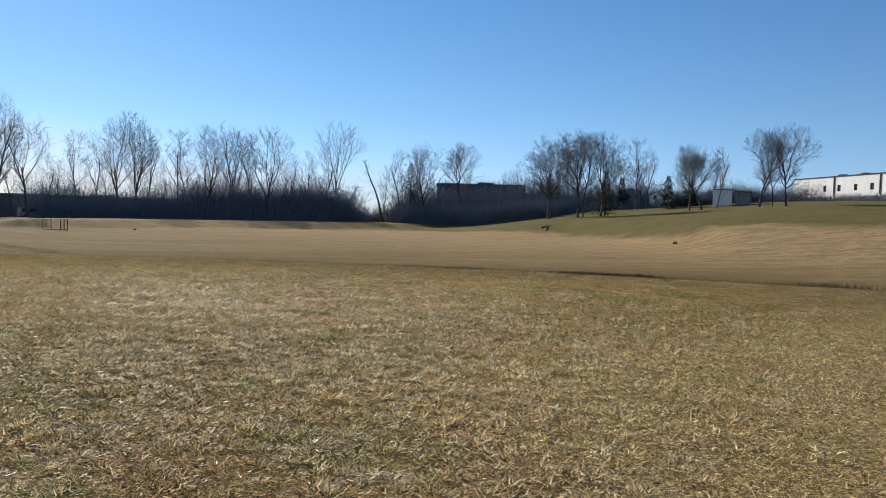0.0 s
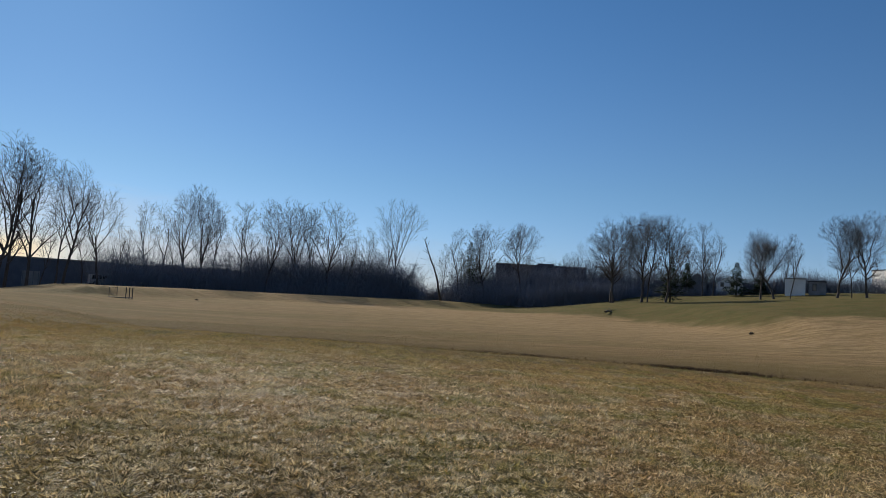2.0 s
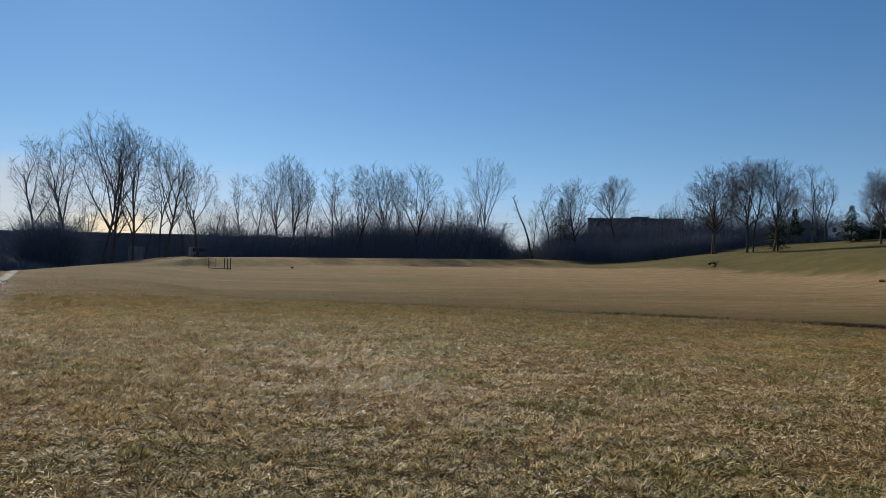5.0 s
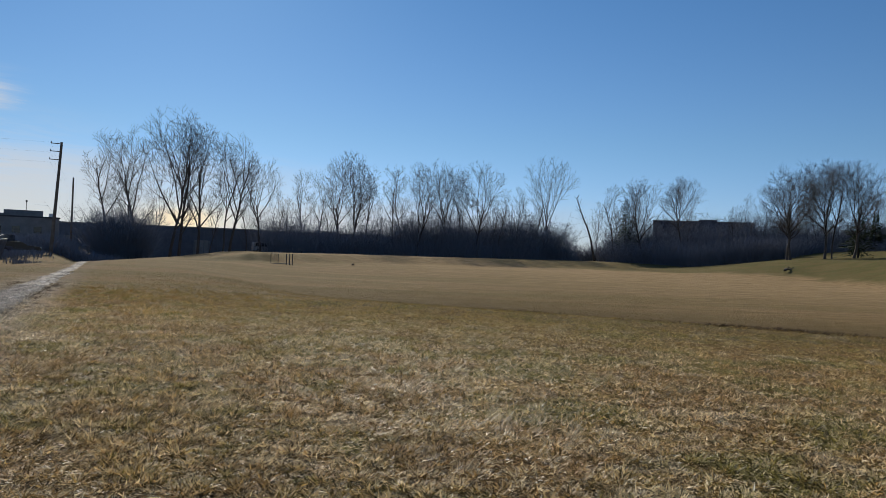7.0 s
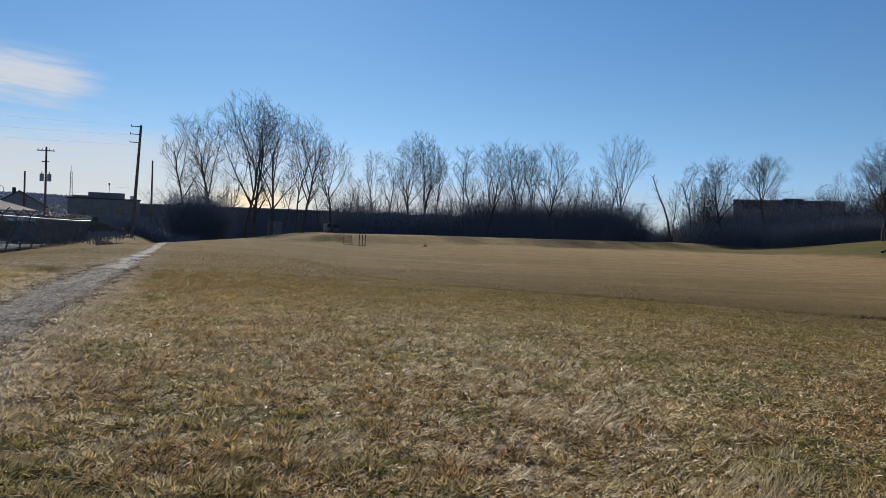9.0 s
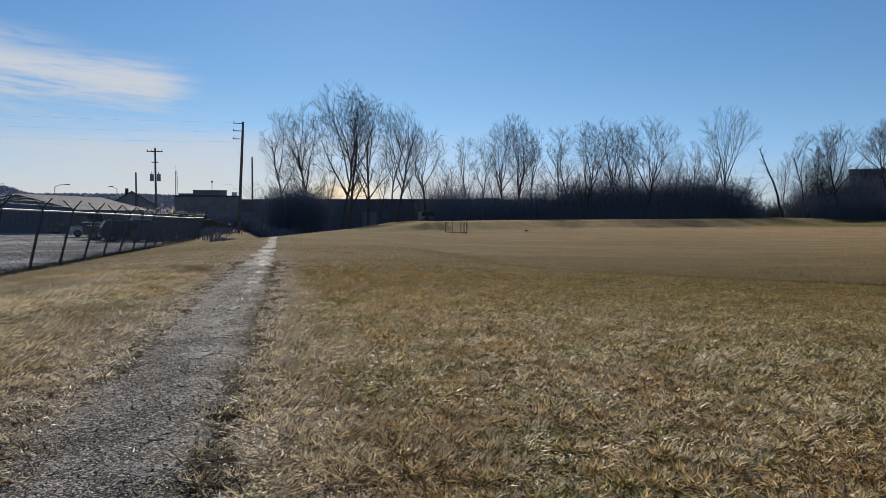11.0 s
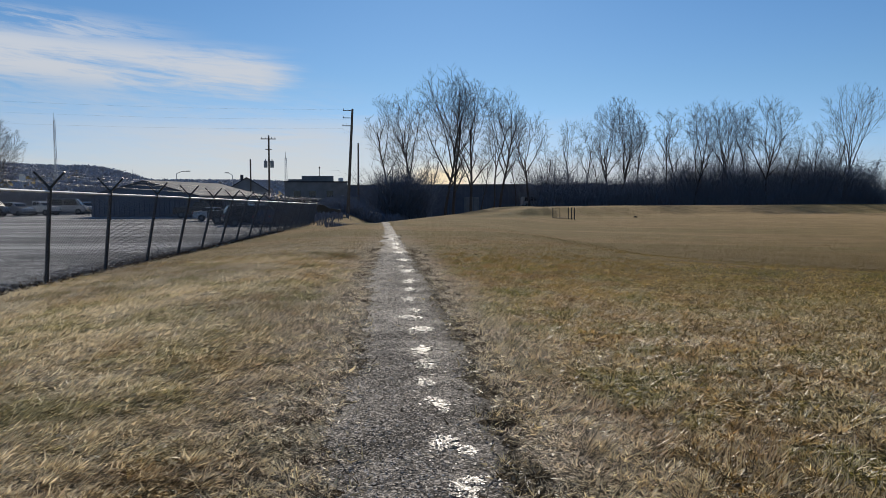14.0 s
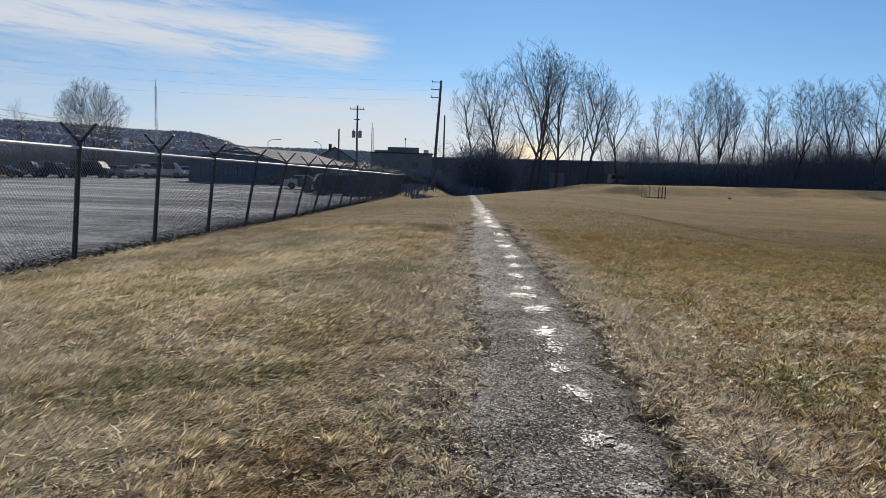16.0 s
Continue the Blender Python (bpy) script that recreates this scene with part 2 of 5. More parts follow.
    rise = n.math("MULTIPLY", n.ramp(past, -2.0, 8.0), n.ramp(turn, radians(22), radians(50), 0.3, 1.0))
    tint = n.noise(pos, 0.22, 5.0, 0.65, 0.6)
    c = n.mix(rise, c, n.mix(n.ramp(tint, 0.36, 0.62), (0.055, 0.092, 0.021), (0.125, 0.122, 0.044)))
    return c


def make_ground_material():
    m, n, b = material("lawn", 0.95, 0.0, 0.05)
    pos, _ = where(n)
    s = n.t.nodes.new("ShaderNodeSeparateXYZ")
    n.put(s.inputs[0], pos)
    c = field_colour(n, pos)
    small = n.noise(pos, 16.0, 5.0, 0.7)
    tuft = n.noise(pos, 4.5, 4.0, 0.65, 0.6)
    wide = n.noise(n.combine(n.math("MULTIPLY", s.outputs[0], 0.5), s.outputs[1], 0.0), 0.9, 5.0, 0.7)
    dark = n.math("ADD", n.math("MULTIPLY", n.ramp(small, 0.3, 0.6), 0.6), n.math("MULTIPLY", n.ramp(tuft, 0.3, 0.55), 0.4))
    grass = n.mix(n.math("MULTIPLY", n.ramp(wide, 0.62, 0.38), 0.4), n.mix(0.4, c, (0.20, 0.14, 0.06)), (0.15, 0.098, 0.042))
    # soil and thatch close by, shade between stems painted in; further out they close up
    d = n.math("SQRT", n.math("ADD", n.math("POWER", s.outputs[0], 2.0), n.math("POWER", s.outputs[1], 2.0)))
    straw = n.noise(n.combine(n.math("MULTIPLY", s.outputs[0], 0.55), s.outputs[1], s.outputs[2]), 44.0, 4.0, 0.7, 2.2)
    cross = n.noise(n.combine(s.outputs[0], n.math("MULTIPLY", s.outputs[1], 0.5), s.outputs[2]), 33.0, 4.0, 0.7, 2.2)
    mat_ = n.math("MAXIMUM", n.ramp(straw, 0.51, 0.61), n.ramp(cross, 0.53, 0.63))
    # near-black in the hollows of the bump: gap shade put into the colour
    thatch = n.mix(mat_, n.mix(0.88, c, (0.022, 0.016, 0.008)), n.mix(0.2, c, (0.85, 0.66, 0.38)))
    shaded_soil = n.mix(n.ramp(dark, 0.10, 0.45), (0.028, 0.02, 0.011), thatch)
    n.put(b.inputs["Base Color"], n.mix(n.ramp(d, 16.0, 42.0), shaded_soil, n.mix(n.ramp(dark, 0.0, 0.5), n.mix(0.55, grass, (0.10, 0.07, 0.035)), grass)))
    bump(n, b, n.math("ADD", n.math("ADD", n.math("MULTIPLY", small, 0.4), tuft), n.math("MULTIPLY", mat_, 0.3)), 0.7, 0.06)
    return m


def make_blade_material():
    m, n, b = material("grass_blades", 0.45, 0.0, 0.23)
    pos, rnd = where(n)
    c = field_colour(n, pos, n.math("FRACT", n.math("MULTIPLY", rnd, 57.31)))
    # far off the stems run together, and single bleached or dead ones no longer stand out
    s = n.t.nodes.new("ShaderNodeSeparateXYZ")
    n.put(s.inputs[0], pos)
    odd = n.ramp(n.math("SQRT", n.math("ADD", n.math("POWER", s.outputs[0], 2.0), n.math("POWER", s.outputs[1], 2.0))), 9.0, 24.0, 1.0, 0.1)
    c = n.mix(n.math("MULTIPLY", n.math("MULTIPLY", odd, n.ramp(rnd, 0.46, 0.62)), n.ramp(n.noise(pos, 1.7, 4.0, 0.65, 0.6), 0.42, 0.60, 0.36, 1.0)), c, n.mix(n.ramp(s.outputs[0], 1.0, -1.5), (1.0, 0.82, 0.47), (1.0, 0.88, 0.62)))
    c = n.mix(n.math("MULTIPLY", n.math("MULTIPLY", odd, n.ramp(rnd, 0.44, 0.30)), n.ramp(s.outputs[0], -0.2, -1.4, 0.88, 0.58)), c, (0.04, 0.03, 0.010))
    n.put(b.inputs["Base Color"], c)
    n.put(b.inputs["Specular IOR Level"], n.math("MULTIPLY", odd, 0.3))
    n.put(b.inputs["Roughness"], n.math("SUBTRACT", 0.95, n.math("MULTIPLY", odd, 0.5)))
    thin = n.t.nodes.new("ShaderNodeBsdfTranslucent")
    n.put(thin.inputs[0], c)
    both = n.t.nodes.new("ShaderNodeMixShader")
    both.inputs[0].default_value = 0.41
    n.t.links.new(b.outputs[0], both.inputs[1])
    n.t.links.new(thin.outputs[0], both.inputs[2])
    n.t.links.new(both.outputs[0], m.node_tree.nodes["Material Output"].inputs[0])
    return m


def make_gravel(name, a, c, rough, spec, grain=150.0, muddy=False):
    m, n, b = material(name, rough, 0.0, spec)
    pos, rnd = where(n)
    grit, blot = n.noise(pos, 30.0, 5.0, 0.7), n.noise(pos, 1.1, 4.0, 0.6)
    w = n.t.nodes.new("ShaderNodeTexVoronoi")
    n.put(w.inputs["Vector"], pos)
    w.inputs["Scale"].default_value = grain
    one = n.t.nodes.new("ShaderNodeSeparateColor")
    n.put(one.inputs[0], w.outputs["Color"])
    f = n.math("ADD", n.math("MULTIPLY", grit, 0.35), n.math("ADD", n.math("MULTIPLY", n.math("POWER", one.outputs[0], 3.0), 0.55), n.math("MULTIPLY", n.math("SUBTRACT", rnd, 0.5), 0.9 if muddy else 0.35)))
    f = n.math("SUBTRACT", f, n.math("MULTIPLY", n.ramp(blot, 0.62, 0.38), 0.12))
    tone = n.mix(n.ramp(f, 0.16 if muddy else 0.08, 0.74 if muddy else 0.62), a, c)
    if not muddy:
        # dry, pale wheel tracks across the lot
        s = n.t.nodes.new("ShaderNodeSeparateXYZ")
        n.put(s.inputs[0], pos)
        track = n.noise(n.combine(n.math("MULTIPLY", s.outputs[0], 0.03), n.math("MULTIPLY", s.outputs[1], 0.16), 0.0), 1.3, 4.0, 0.6, 0.6)
        tone = n.mix(n.math("MULTIPLY", n.ramp(track, 0.52, 0.60), 0.6), tone, (0.62, 0.61, 0.60))
        tone = n.mix(n.math("MULTIPLY", n.ramp(track, 0.50, 0.40), 0.6), tone, (0.07, 0.07, 0.075))
    if muddy:
        s = n.t.nodes.new("ShaderNodeSeparateXYZ")
        n.put(s.inputs[0], pos)
        right = n.math("SUBTRACT", s.outputs[0], 0.62)
        off = n.math("MAXIMUM", right, n.math("MULTIPLY", right, -0.75))
        rim = n.ramp(n.math("ADD", off, n.math("MULTIPLY", n.math("SUBTRACT", n.noise(pos, 6.0, 4.0, 0.65), 0.5), 0.5)), 0.34, 0.58)
        tone = n.mix(n.math("MULTIPLY", rim, 0.8), tone, (0.03, 0.022, 0.016))
    n.put(b.inputs["Base Color"], tone)
    n.put(b.inputs["Roughness"], n.ramp(blot, 0.35, 0.65, rough, rough - 0.12))
    bump(n, b, grit, 0.5, 0.01)
    return m


def make_twig_material(name, a, c):
    m, n, b = material(name, 0.85, 0.0, 0.2)
    pos, rnd = where(n)
    g = n.noise(pos, 2.5, 4.0, 0.6)
    n.put(b.inputs["Base Color"], n.mix(n.math("ADD", n.math("MULTIPLY", g, 0.5), n.math("MULTIPLY", rnd, 0.5)), a, c))
    return m


LAWN, BLADES = make_ground_material(), make_blade_material()
GRAVEL = make_gravel("wet_gravel", (0.03, 0.026, 0.022), (0.56, 0.495, 0.43), 0.85, 0.06, 95.0, True)
LOT = make_gravel("lot_gravel", (0.13, 0.13, 0.133), (0.62, 0.615, 0.61), 0.9, 0.12, 22.0)
STONES = make_gravel("path_stones", (0.045, 0.039, 0.034), (0.80, 0.71, 0.62), 0.7, 0.1, 60.0, True)
BARK = make_twig_material("bark", (0.045, 0.038, 0.034), (0.10, 0.088, 0.08))
TWIGS = make_twig_material("twigs", (0.070, 0.064, 0.062), (0.14, 0.127, 0.122))
# blue-grey tint: the veil of haze over the brush, put into its colour
HAZED_BRUSH = make_twig_material("brush_twigs_hazed", (0.125, 0.137, 0.17), (0.215, 0.233, 0.28))
NEEDLES = make_twig_material("needles", (0.02, 0.035, 0.018), (0.045, 0.065, 0.03))
# pale blue-grey: distance haze put into the base colour of the wood
HAZED_WOODS = make_twig_material("far_wood_twigs_hazed", (0.34, 0.36, 0.42), (0.37, 0.395, 0.455))
LEAVES = make_twig_material("dead_leaves", (0.05, 0.03, 0.018), (0.16, 0.10, 0.055))
BLACK_STEEL = plain("black_coated_steel", (0.012, 0.012, 0.013), (0.03, 0.03, 0.032), 6.0, 0.45, 0.0, 0.5, 0.05)
GALVANISED = plain("galvanised_steel", (0.50, 0.51, 0.52), (0.66, 0.67, 0.68), 8.0, 0.45, 0.35, 0.5, 0.05)
WIRE = plain("chain_link_wire", (0.10, 0.10, 0.105), (0.18, 0.18, 0.185), 8.0, 0.45, 0.4, 0.5, 0)
POLE_WOOD = plain("pole_wood", (0.085, 0.066, 0.05), (0.17, 0.14, 0.115), 2.0, 0.85)
WALL_DARK = plain("dark_metal_cladding", (0.075, 0.092, 0.125), (0.115, 0.135, 0.175), 0.6, 0.6, 0.0, 0.3, 0.1)
WALL_BROWN = plain("brown_brick_wall", (0.045, 0.048, 0.060), (0.07, 0.073, 0.088), 0.8, 0.85)
WALL_WHITE = plain("white_painted_metal", (0.66, 0.66, 0.64), (0.80, 0.80, 0.78), 0.5, 0.6, 0.0, 0.3, 0.05)
WALL_GREY = plain("grey_block_wall", (0.16, 0.16, 0.165), (0.26, 0.26, 0.265), 0.7, 0.85)
ROOF_GREY = plain("weathered_grey_roof", (0.16, 0.165, 0.17), (0.24, 0.245, 0.25), 0.8, 0.8, 0.0, 0.2)
ROOF_SLATE = plain("slate_grey_metal_roof", (0.085, 0.09, 0.10), (0.125, 0.13, 0.14), 0.8, 0.85, 0.0, 0.12)
ROOF_DARK = plain("dark_roofing", (0.04, 0.04, 0.045), (0.08, 0.08, 0.085), 0.8, 0.9)
GLASS = plain("dark_window_glass", (0.015, 0.018, 0.022), (0.03, 0.034, 0.04), 1.0, 0.08, 0.0, 0.6, 0)
RUBBER = plain("tyre_rubber", (0.015, 0.015, 0.016), (0.03, 0.03, 0.03), 5.0, 0.85)
ALLOY = plain("dull_alloy", (0.13, 0.13, 0.14), (0.20, 0.20, 0.21), 9.0, 0.45, 0.6, 0.5, 0)
CHROME = plain("bright_metal", (0.55, 0.56, 0.58), (0.7, 0.7, 0.72), 5.0, 0.2, 1.0, 0.5, 0)
LAMP_RED = plain("red_lens", (0.25, 0.01, 0.01), (0.35, 0.02, 0.02), 9.0, 0.2, 0, 0.5, 0)
CERAMIC = plain("grey_transformer_steel", (0.20, 0.21, 0.215), (0.30, 0.31, 0.315), 4.0, 0.5)


def paint(name, c):
    d = tuple(v * 0.8 for v in c)
    return plain(name, d, c, 2.0, 0.16, 0.0, 0.6, 0)


def make_water():
    m, n, b = material("puddle_water", 0.06, 0.0, 0.32)
    pos, _ = where(n)
    stony = n.ramp(n.noise(pos, 75.0, 5.0, 0.8), 0.44, 0.56)
    n.put(b.inputs["Base Color"], n.mix(stony, (0.035, 0.03, 0.025), (0.26, 0.23, 0.20)))
    n.put(b.inputs["Roughness"], n.math("ADD", 0.30, n.math("MULTIPLY", stony, 0.40)))
    n.put(b.inputs["Specular IOR Level"], n.math("SUBTRACT", 0.19, n.math("MULTIPLY", stony, 0.16)))
    bump(n, b, n.noise(pos, 40.0, 4.0, 0.7), 0.6, 0.005)
    return m


WATER = make_water()


# ---- building helpers ----
def mesh_from(name, verts, faces, mat, smooth=False):
    """verts (n, 3) and faces (m, k) as arrays, all faces with k corners."""
    verts, faces = np.asarray(verts, np.float32), np.asarray(faces, np.int32)
    me = bpy.data.meshes.new(name)
    k = faces.shape[1]
    me.vertices.add(len(verts))
    me.vertices.foreach_set("co", verts.ravel())
    me.loops.add(faces.size)
    me.loops.foreach_set("vertex_index", faces.ravel())
    me.polygons.add(len(faces))
    me.polygons.foreach_set("loop_start", np.arange(0, faces.size, k, dtype=np.int32))
    me.polygons.foreach_set("loop_total", np.full(len(faces), k, np.int32))
    if smooth:
        me.polygons.foreach_set("use_smooth", np.ones(len(faces), bool))
    me.materials.append(mat)
    me.update(calc_edges=True)
    return me


def part(name, bm, mat, parent=None, label="", smooth=False):
    """Links a bmesh, or a mesh, as one object under a thing or a part."""
    if isinstance(bm, bmesh.types.BMesh):
        me = bpy.data.meshes.new(name)
        if smooth:
            for f in bm.faces:
                f.smooth = True
        bm.to_mesh(me)
        bm.free()
        me.materials.append(mat)
    else:
        me = bm
    ob = new(name, me)
    ob.parent = parent
    if label:
        ob["label"] = label
    return ob


def thing(name, m, label, category, group="", kind=""):
    ob = new(name)
    ob.empty_display_size = 0.3
    ob.matrix_world = m
    return tagged(ob, label, category, group, kind)


def add_box(bm, x, y, z, sx, sy, sz, bevel=0.0, turn=None):
    """A box with its middle at x, y and its foot at z."""
    got = bmesh.ops.create_cube(bm, size=1.0)["verts"]
    m = Matrix.Translation((x, y, z + sz / 2)) @ (turn or Matrix()) @ Matrix.Diagonal((sx, sy, sz, 1))
    bmesh.ops.transform(bm, matrix=m, verts=got)
    if bevel:
        edges = list({e for v in got for e in v.link_edges})
        bmesh.ops.bevel(bm, geom=edges, offset=bevel, segments=2, affect="EDGES")
    return bm


def box(*a, **k):
    return add_box(bmesh.new(), *a, **k)


def add_rod(bm, a, b, r0, r1=None, sides=8):
    a, b = Vector(a), Vector(b)
    d = b - a
    m = Matrix.Translation((a + b) / 2) @ d.to_track_quat("Z", "Y").to_matrix().to_4x4()
    bmesh.ops.create_cone(bm, cap_ends=True, segments=sides, radius1=r0, radius2=r0 if r1 is None else r1, depth=d.length, matrix=m)
    return bm


def rod(*a, **k):
    return add_rod(bmesh.new(), *a, **k)


def prism(outline, y0, y1, bevel=0.0):
    """An outline in x and z, drawn out from y0 to y1."""
    bm = bmesh.new()
    a = [bm.verts.new((x, y0, z)) for x, z in outline]
    b = [bm.verts.new((x, y1, z)) for x, z in outline]
    bm.faces.new(a)
    bm.faces.new(b[::-1])
    for i in range(len(a)):
        j = (i + 1) % len(a)
        bm.faces.new((a[j], a[i], b[i], b[j]))
    bmesh.ops.recalc_face_normals(bm, faces=bm.faces)
    if bevel:
        bmesh.ops.bevel(bm, geom=list(bm.edges), offset=bevel, segments=2, affect="EDGES")
    return bm


def tubes(segs, sides):
    """Tapered tubes for rows of x0 y0 z0 x1 y1 z1 r0 r1: verts and faces."""
    s = np.asarray(segs, float)
    a, b, r0, r1 = s[:, :3], s[:, 3:6], s[:, 6], s[:, 7]
    d = b - a
    d /= np.linalg.norm(d, axis=1, keepdims=True) + 1e-9
    ref = np.where(np.abs(d[:, 2:3]) > 0.9, [[1.0, 0, 0]], [[0, 0, 1.0]])
    u = np.cross(d, ref)
    u /= np.linalg.norm(u, axis=1, keepdims=True) + 1e-9
    w = np.cross(d, u)
    ang = np.arange(sides) * 2 * np.pi / sides
    ring = np.cos(ang)[None, :, None] * u[:, None] + np.sin(ang)[None, :, None] * w[:, None]
    low, top = a[:, None] + ring * r0[:, None, None], b[:, None] + ring * r1[:, None, None]
    verts = np.concatenate([low, top], 1).reshape(-1, 3)
    i = np.arange(sides)
    quad = np.stack([i, (i + 1) % sides, (i + 1) % sides + sides, i + sides], 1)
    faces = (quad[None] + (np.arange(len(s)) * 2 * sides)[:, None, None]).reshape(-1, 4)
    return verts, faces


# ---- the lie of the land ----
def step(a, b, v):
    t = np.clip((v - a) / (b - a), 0, 1)
    return t * t * (3 - 2 * t)


def swale(x, y):
    """How far a place lies from the shallow drain that bends across the field."""
    line = 18.9 - 0.85 * (x - 12) - 0.02 * (x - 12) ** 2
    return (y - line) * 0.68


def far_foot(x):
    """Where the bank along the far side of the field begins."""
    return np.interp(x, [10, 22, 43, 61, 87, 114, 140], [84, 97, 113, 116, 124, 132, 136])


def basin(x, y):
    """0 on the near terrace, 1 down in the shallow basin that the field makes beyond its lip."""
    left = x - np.interp(y, [20, 30, 58, 75, 92], [5.5, 6.3, 6.5, 11, 19])
    return step(0, 6.5, swale(x, y)) * step(0, 6, left)


def terrain(x, y):
    x, y = np.asarray(x, float), np.asarray(y, float)
    r, a = np.hypot(x, y), np.degrees(np.arctan2(x, y))
    a = np.where(a < 100, a, 200 - a)
    z = -0.0175 * np.clip(x, -2, 25) - 0.33 * step(-1.0, -7.0, x)
    z = z - 0.0155 * np.clip(y - 10, 0, 55)
    # the rise to the east, with a bank at its foot
    foot = np.interp(a, [38, 52, 61, 67, 75], [150, 122, 84, 55, 40])
    z = z + 7.9 * step(38, 72, a) * step(50, 175, r) * step(foot - 4, foot + 34, r)
    z = z + 1.0 * np.exp(-(((a - 50) / 5) ** 2)) * step(112, 170, r)
    z = z + 2.0 * step(46, 54, a) * step(172, 208, r)
    z = z + 0.07 * np.sin(a * 1.3 + 1.0) * np.sin(r * 0.21 + a * 0.35) * step(46, 52, a) * step(foot, foot + 12, r) * (1 - step(200, 260, r))
    # behind the crest the ground falls away towards the lot
    z = z - 2.4 * step(0, 28, y - (64 + 3.6 * x)) * step(-6, 0, x) * (1 - step(18, 30, x)) * (1 - step(250, 400, r))
    # the basin, its lip on the near side and the gullied bank on the far side
    s = swale(x, y)
    z = z - 0.52 * (1 - 0.6 * step(45, 100, y)) * (1 - 0.5 * step(60, 110, x)) * basin(x, y)
    z = z + step(5, 9, x) * (1 - step(60, 90, x)) * (0.08 * np.exp(-(((s + 1.6) / 1.0) ** 2)) - 0.16 * np.exp(-(((s - 0.3) / np.where(s > 0.3, 0.9, 0.35)) ** 2)))
    up = y - far_foot(x)
    cut = step(8, 12, x) * (1 - step(20, 26, x))
    gully = (0.16 + 0.14 * cut) * np.sin(x * 1.7 + 0.6 * np.sin(x * 0.9) + 0.5 * up * cut) * np.exp(-(((up - 5 + 2.6 * cut) / (3.5 - 1.5 * cut)) ** 2))
    z = z + ((1.15 + 0.2 * cut) * step(0, 9 - 5.4 * cut, up) * (1 - 0.55 * step(20, 34, up)) + gully) * step(9, 26, x) * (1 - step(38, 47, a)) * (1 - step(250, 400, r))
    # the wooded ridge beyond the lot
    z = z + (14 + 12 * step(-205, -252, x) + 6 * step(-260, -410, x)) * (1 - step(-120, 60, x)) * np.exp(-(((y - 655) / 150) ** 2))
    return z


def ground(x, y):
    return float(terrain(x, y))


def ground_sheet():
    u = np.linspace(-1, 1, 441)
    s = 20 * np.sinh(u * 5.4)
    # closer rows where the gullied bank stands
    gx, gy = np.meshgrid(s + 13, np.sort(np.concatenate([s + 11, np.arange(82.13, 102, 0.5)])))
    gz = terrain(gx, gy)
    k = len(u)
    verts = np.stack([gx, gy, gz], -1).reshape(-1, 3)
    i = (np.arange(len(gy) - 1)[:, None] * k + np.arange(k - 1)[None]).ravel()
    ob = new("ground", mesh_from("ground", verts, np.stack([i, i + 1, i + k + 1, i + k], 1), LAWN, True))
    return tagged(ob, "dry winter lawn, straw-coloured with green patches", "field", kind="structure")


ground_sheet()


def path_edges(y):
    w, v = (0.10 * noise.noise((y * 0.5, k, 0)) + 0.12 * noise.noise((y * 2.1, k, 3)) + 0.12 * noise.noise((y * 6.5, k, 6)) + 0.07 * noise.noise((y * 17.0, k, 2)) for k in (0.3, 9.7))
    bend = 0.0 if y < 30 else -0.00025 * (y - 30) ** 2
    close = 0.0 if y < 16 else 0.24 * min(1.0, (y - 16) / 30)
    return 0.17 + w + bend + close, 1.2 + v + bend - close


def gravel_path():
    rows, across = np.concatenate([np.arange(-14, 44, 0.05), np.arange(44, 68, 0.12)]), np.linspace(0, 1, 9)
    verts = []
    for y in rows:
        a, b = path_edges(y)
        x = a + (b - a) * across
        crown = 0.016 * np.sin(across * np.pi) ** 0.6 - 0.008 * np.exp(-(((across - 0.62) / 0.1) ** 2))
        verts.append(np.stack([x, np.full_like(x, y), terrain(x, np.full_like(x, y)) + crown - 0.004], 1))
    verts = np.concatenate(verts)
    k = len(across)
    i = (np.arange(len(rows) - 1)[:, None] * k + np.arange(k - 1)[None]).ravel()
    ob = new("path", mesh_from("path", verts, np.stack([i, i + 1, i + k + 1, i + k], 1), GRAVEL, True))
    return tagged(ob, "narrow wet gravel path worn through the lawn", "path", kind="structure")


gravel_path()


def lot():
    xs, ys = -7.35 - 142 * np.linspace(1, 0, 150) ** 2.2, np.linspace(-25, 125, 150)
    gx, gy = np.meshgrid(xs, ys)
    gx = np.where(gx > -7.6, -7.35 + 0.15 * np.sin(gy * 1.3), gx)
    gz = terrain(gx, gy) + 0.035
    k = 150
    i = (np.arange(k - 1)[:, None] * k + np.arange(k - 1)[None]).ravel()
    ob = new("lot", mesh_from("lot", np.stack([gx, gy, gz], -1).reshape(-1, 3), np.stack([i, i + 1, i + k + 1, i + k], 1), LOT, True))
    return tagged(ob, "wide grey gravel storage lot behind the fence", "lot", kind="structure")


lot()


# ---- trees ----
FORMS = {
    # lowest limbs, end of the stem, crown radius, where it is widest, limbs, their lean at the foot and at the top, gnarl
    "tall": (0.16, 0.62, 0.215, 0.55, 11, 42, 14, 0.11),
    "slim": (0.20, 0.66, 0.175, 0.55, 9, 42, 14, 0.12),
    "spread": (0.20, 0.46, 0.285, 0.58, 10, 50, 16, 0.15),
    "lone": (0.20, 0.38, 0.285, 0.66, 7, 40, 10, 0.06),
    "round": (0.34, 0.60, 0.265, 0.50, 12, 58, 16, 0.08),
    "oak": (0.18, 0.46, 0.320, 0.52, 11, 62, 20, 0.19),
    "bush": (0.04, 0.14, 0.420, 0.60, 12, 44, 8, 0.08),
}


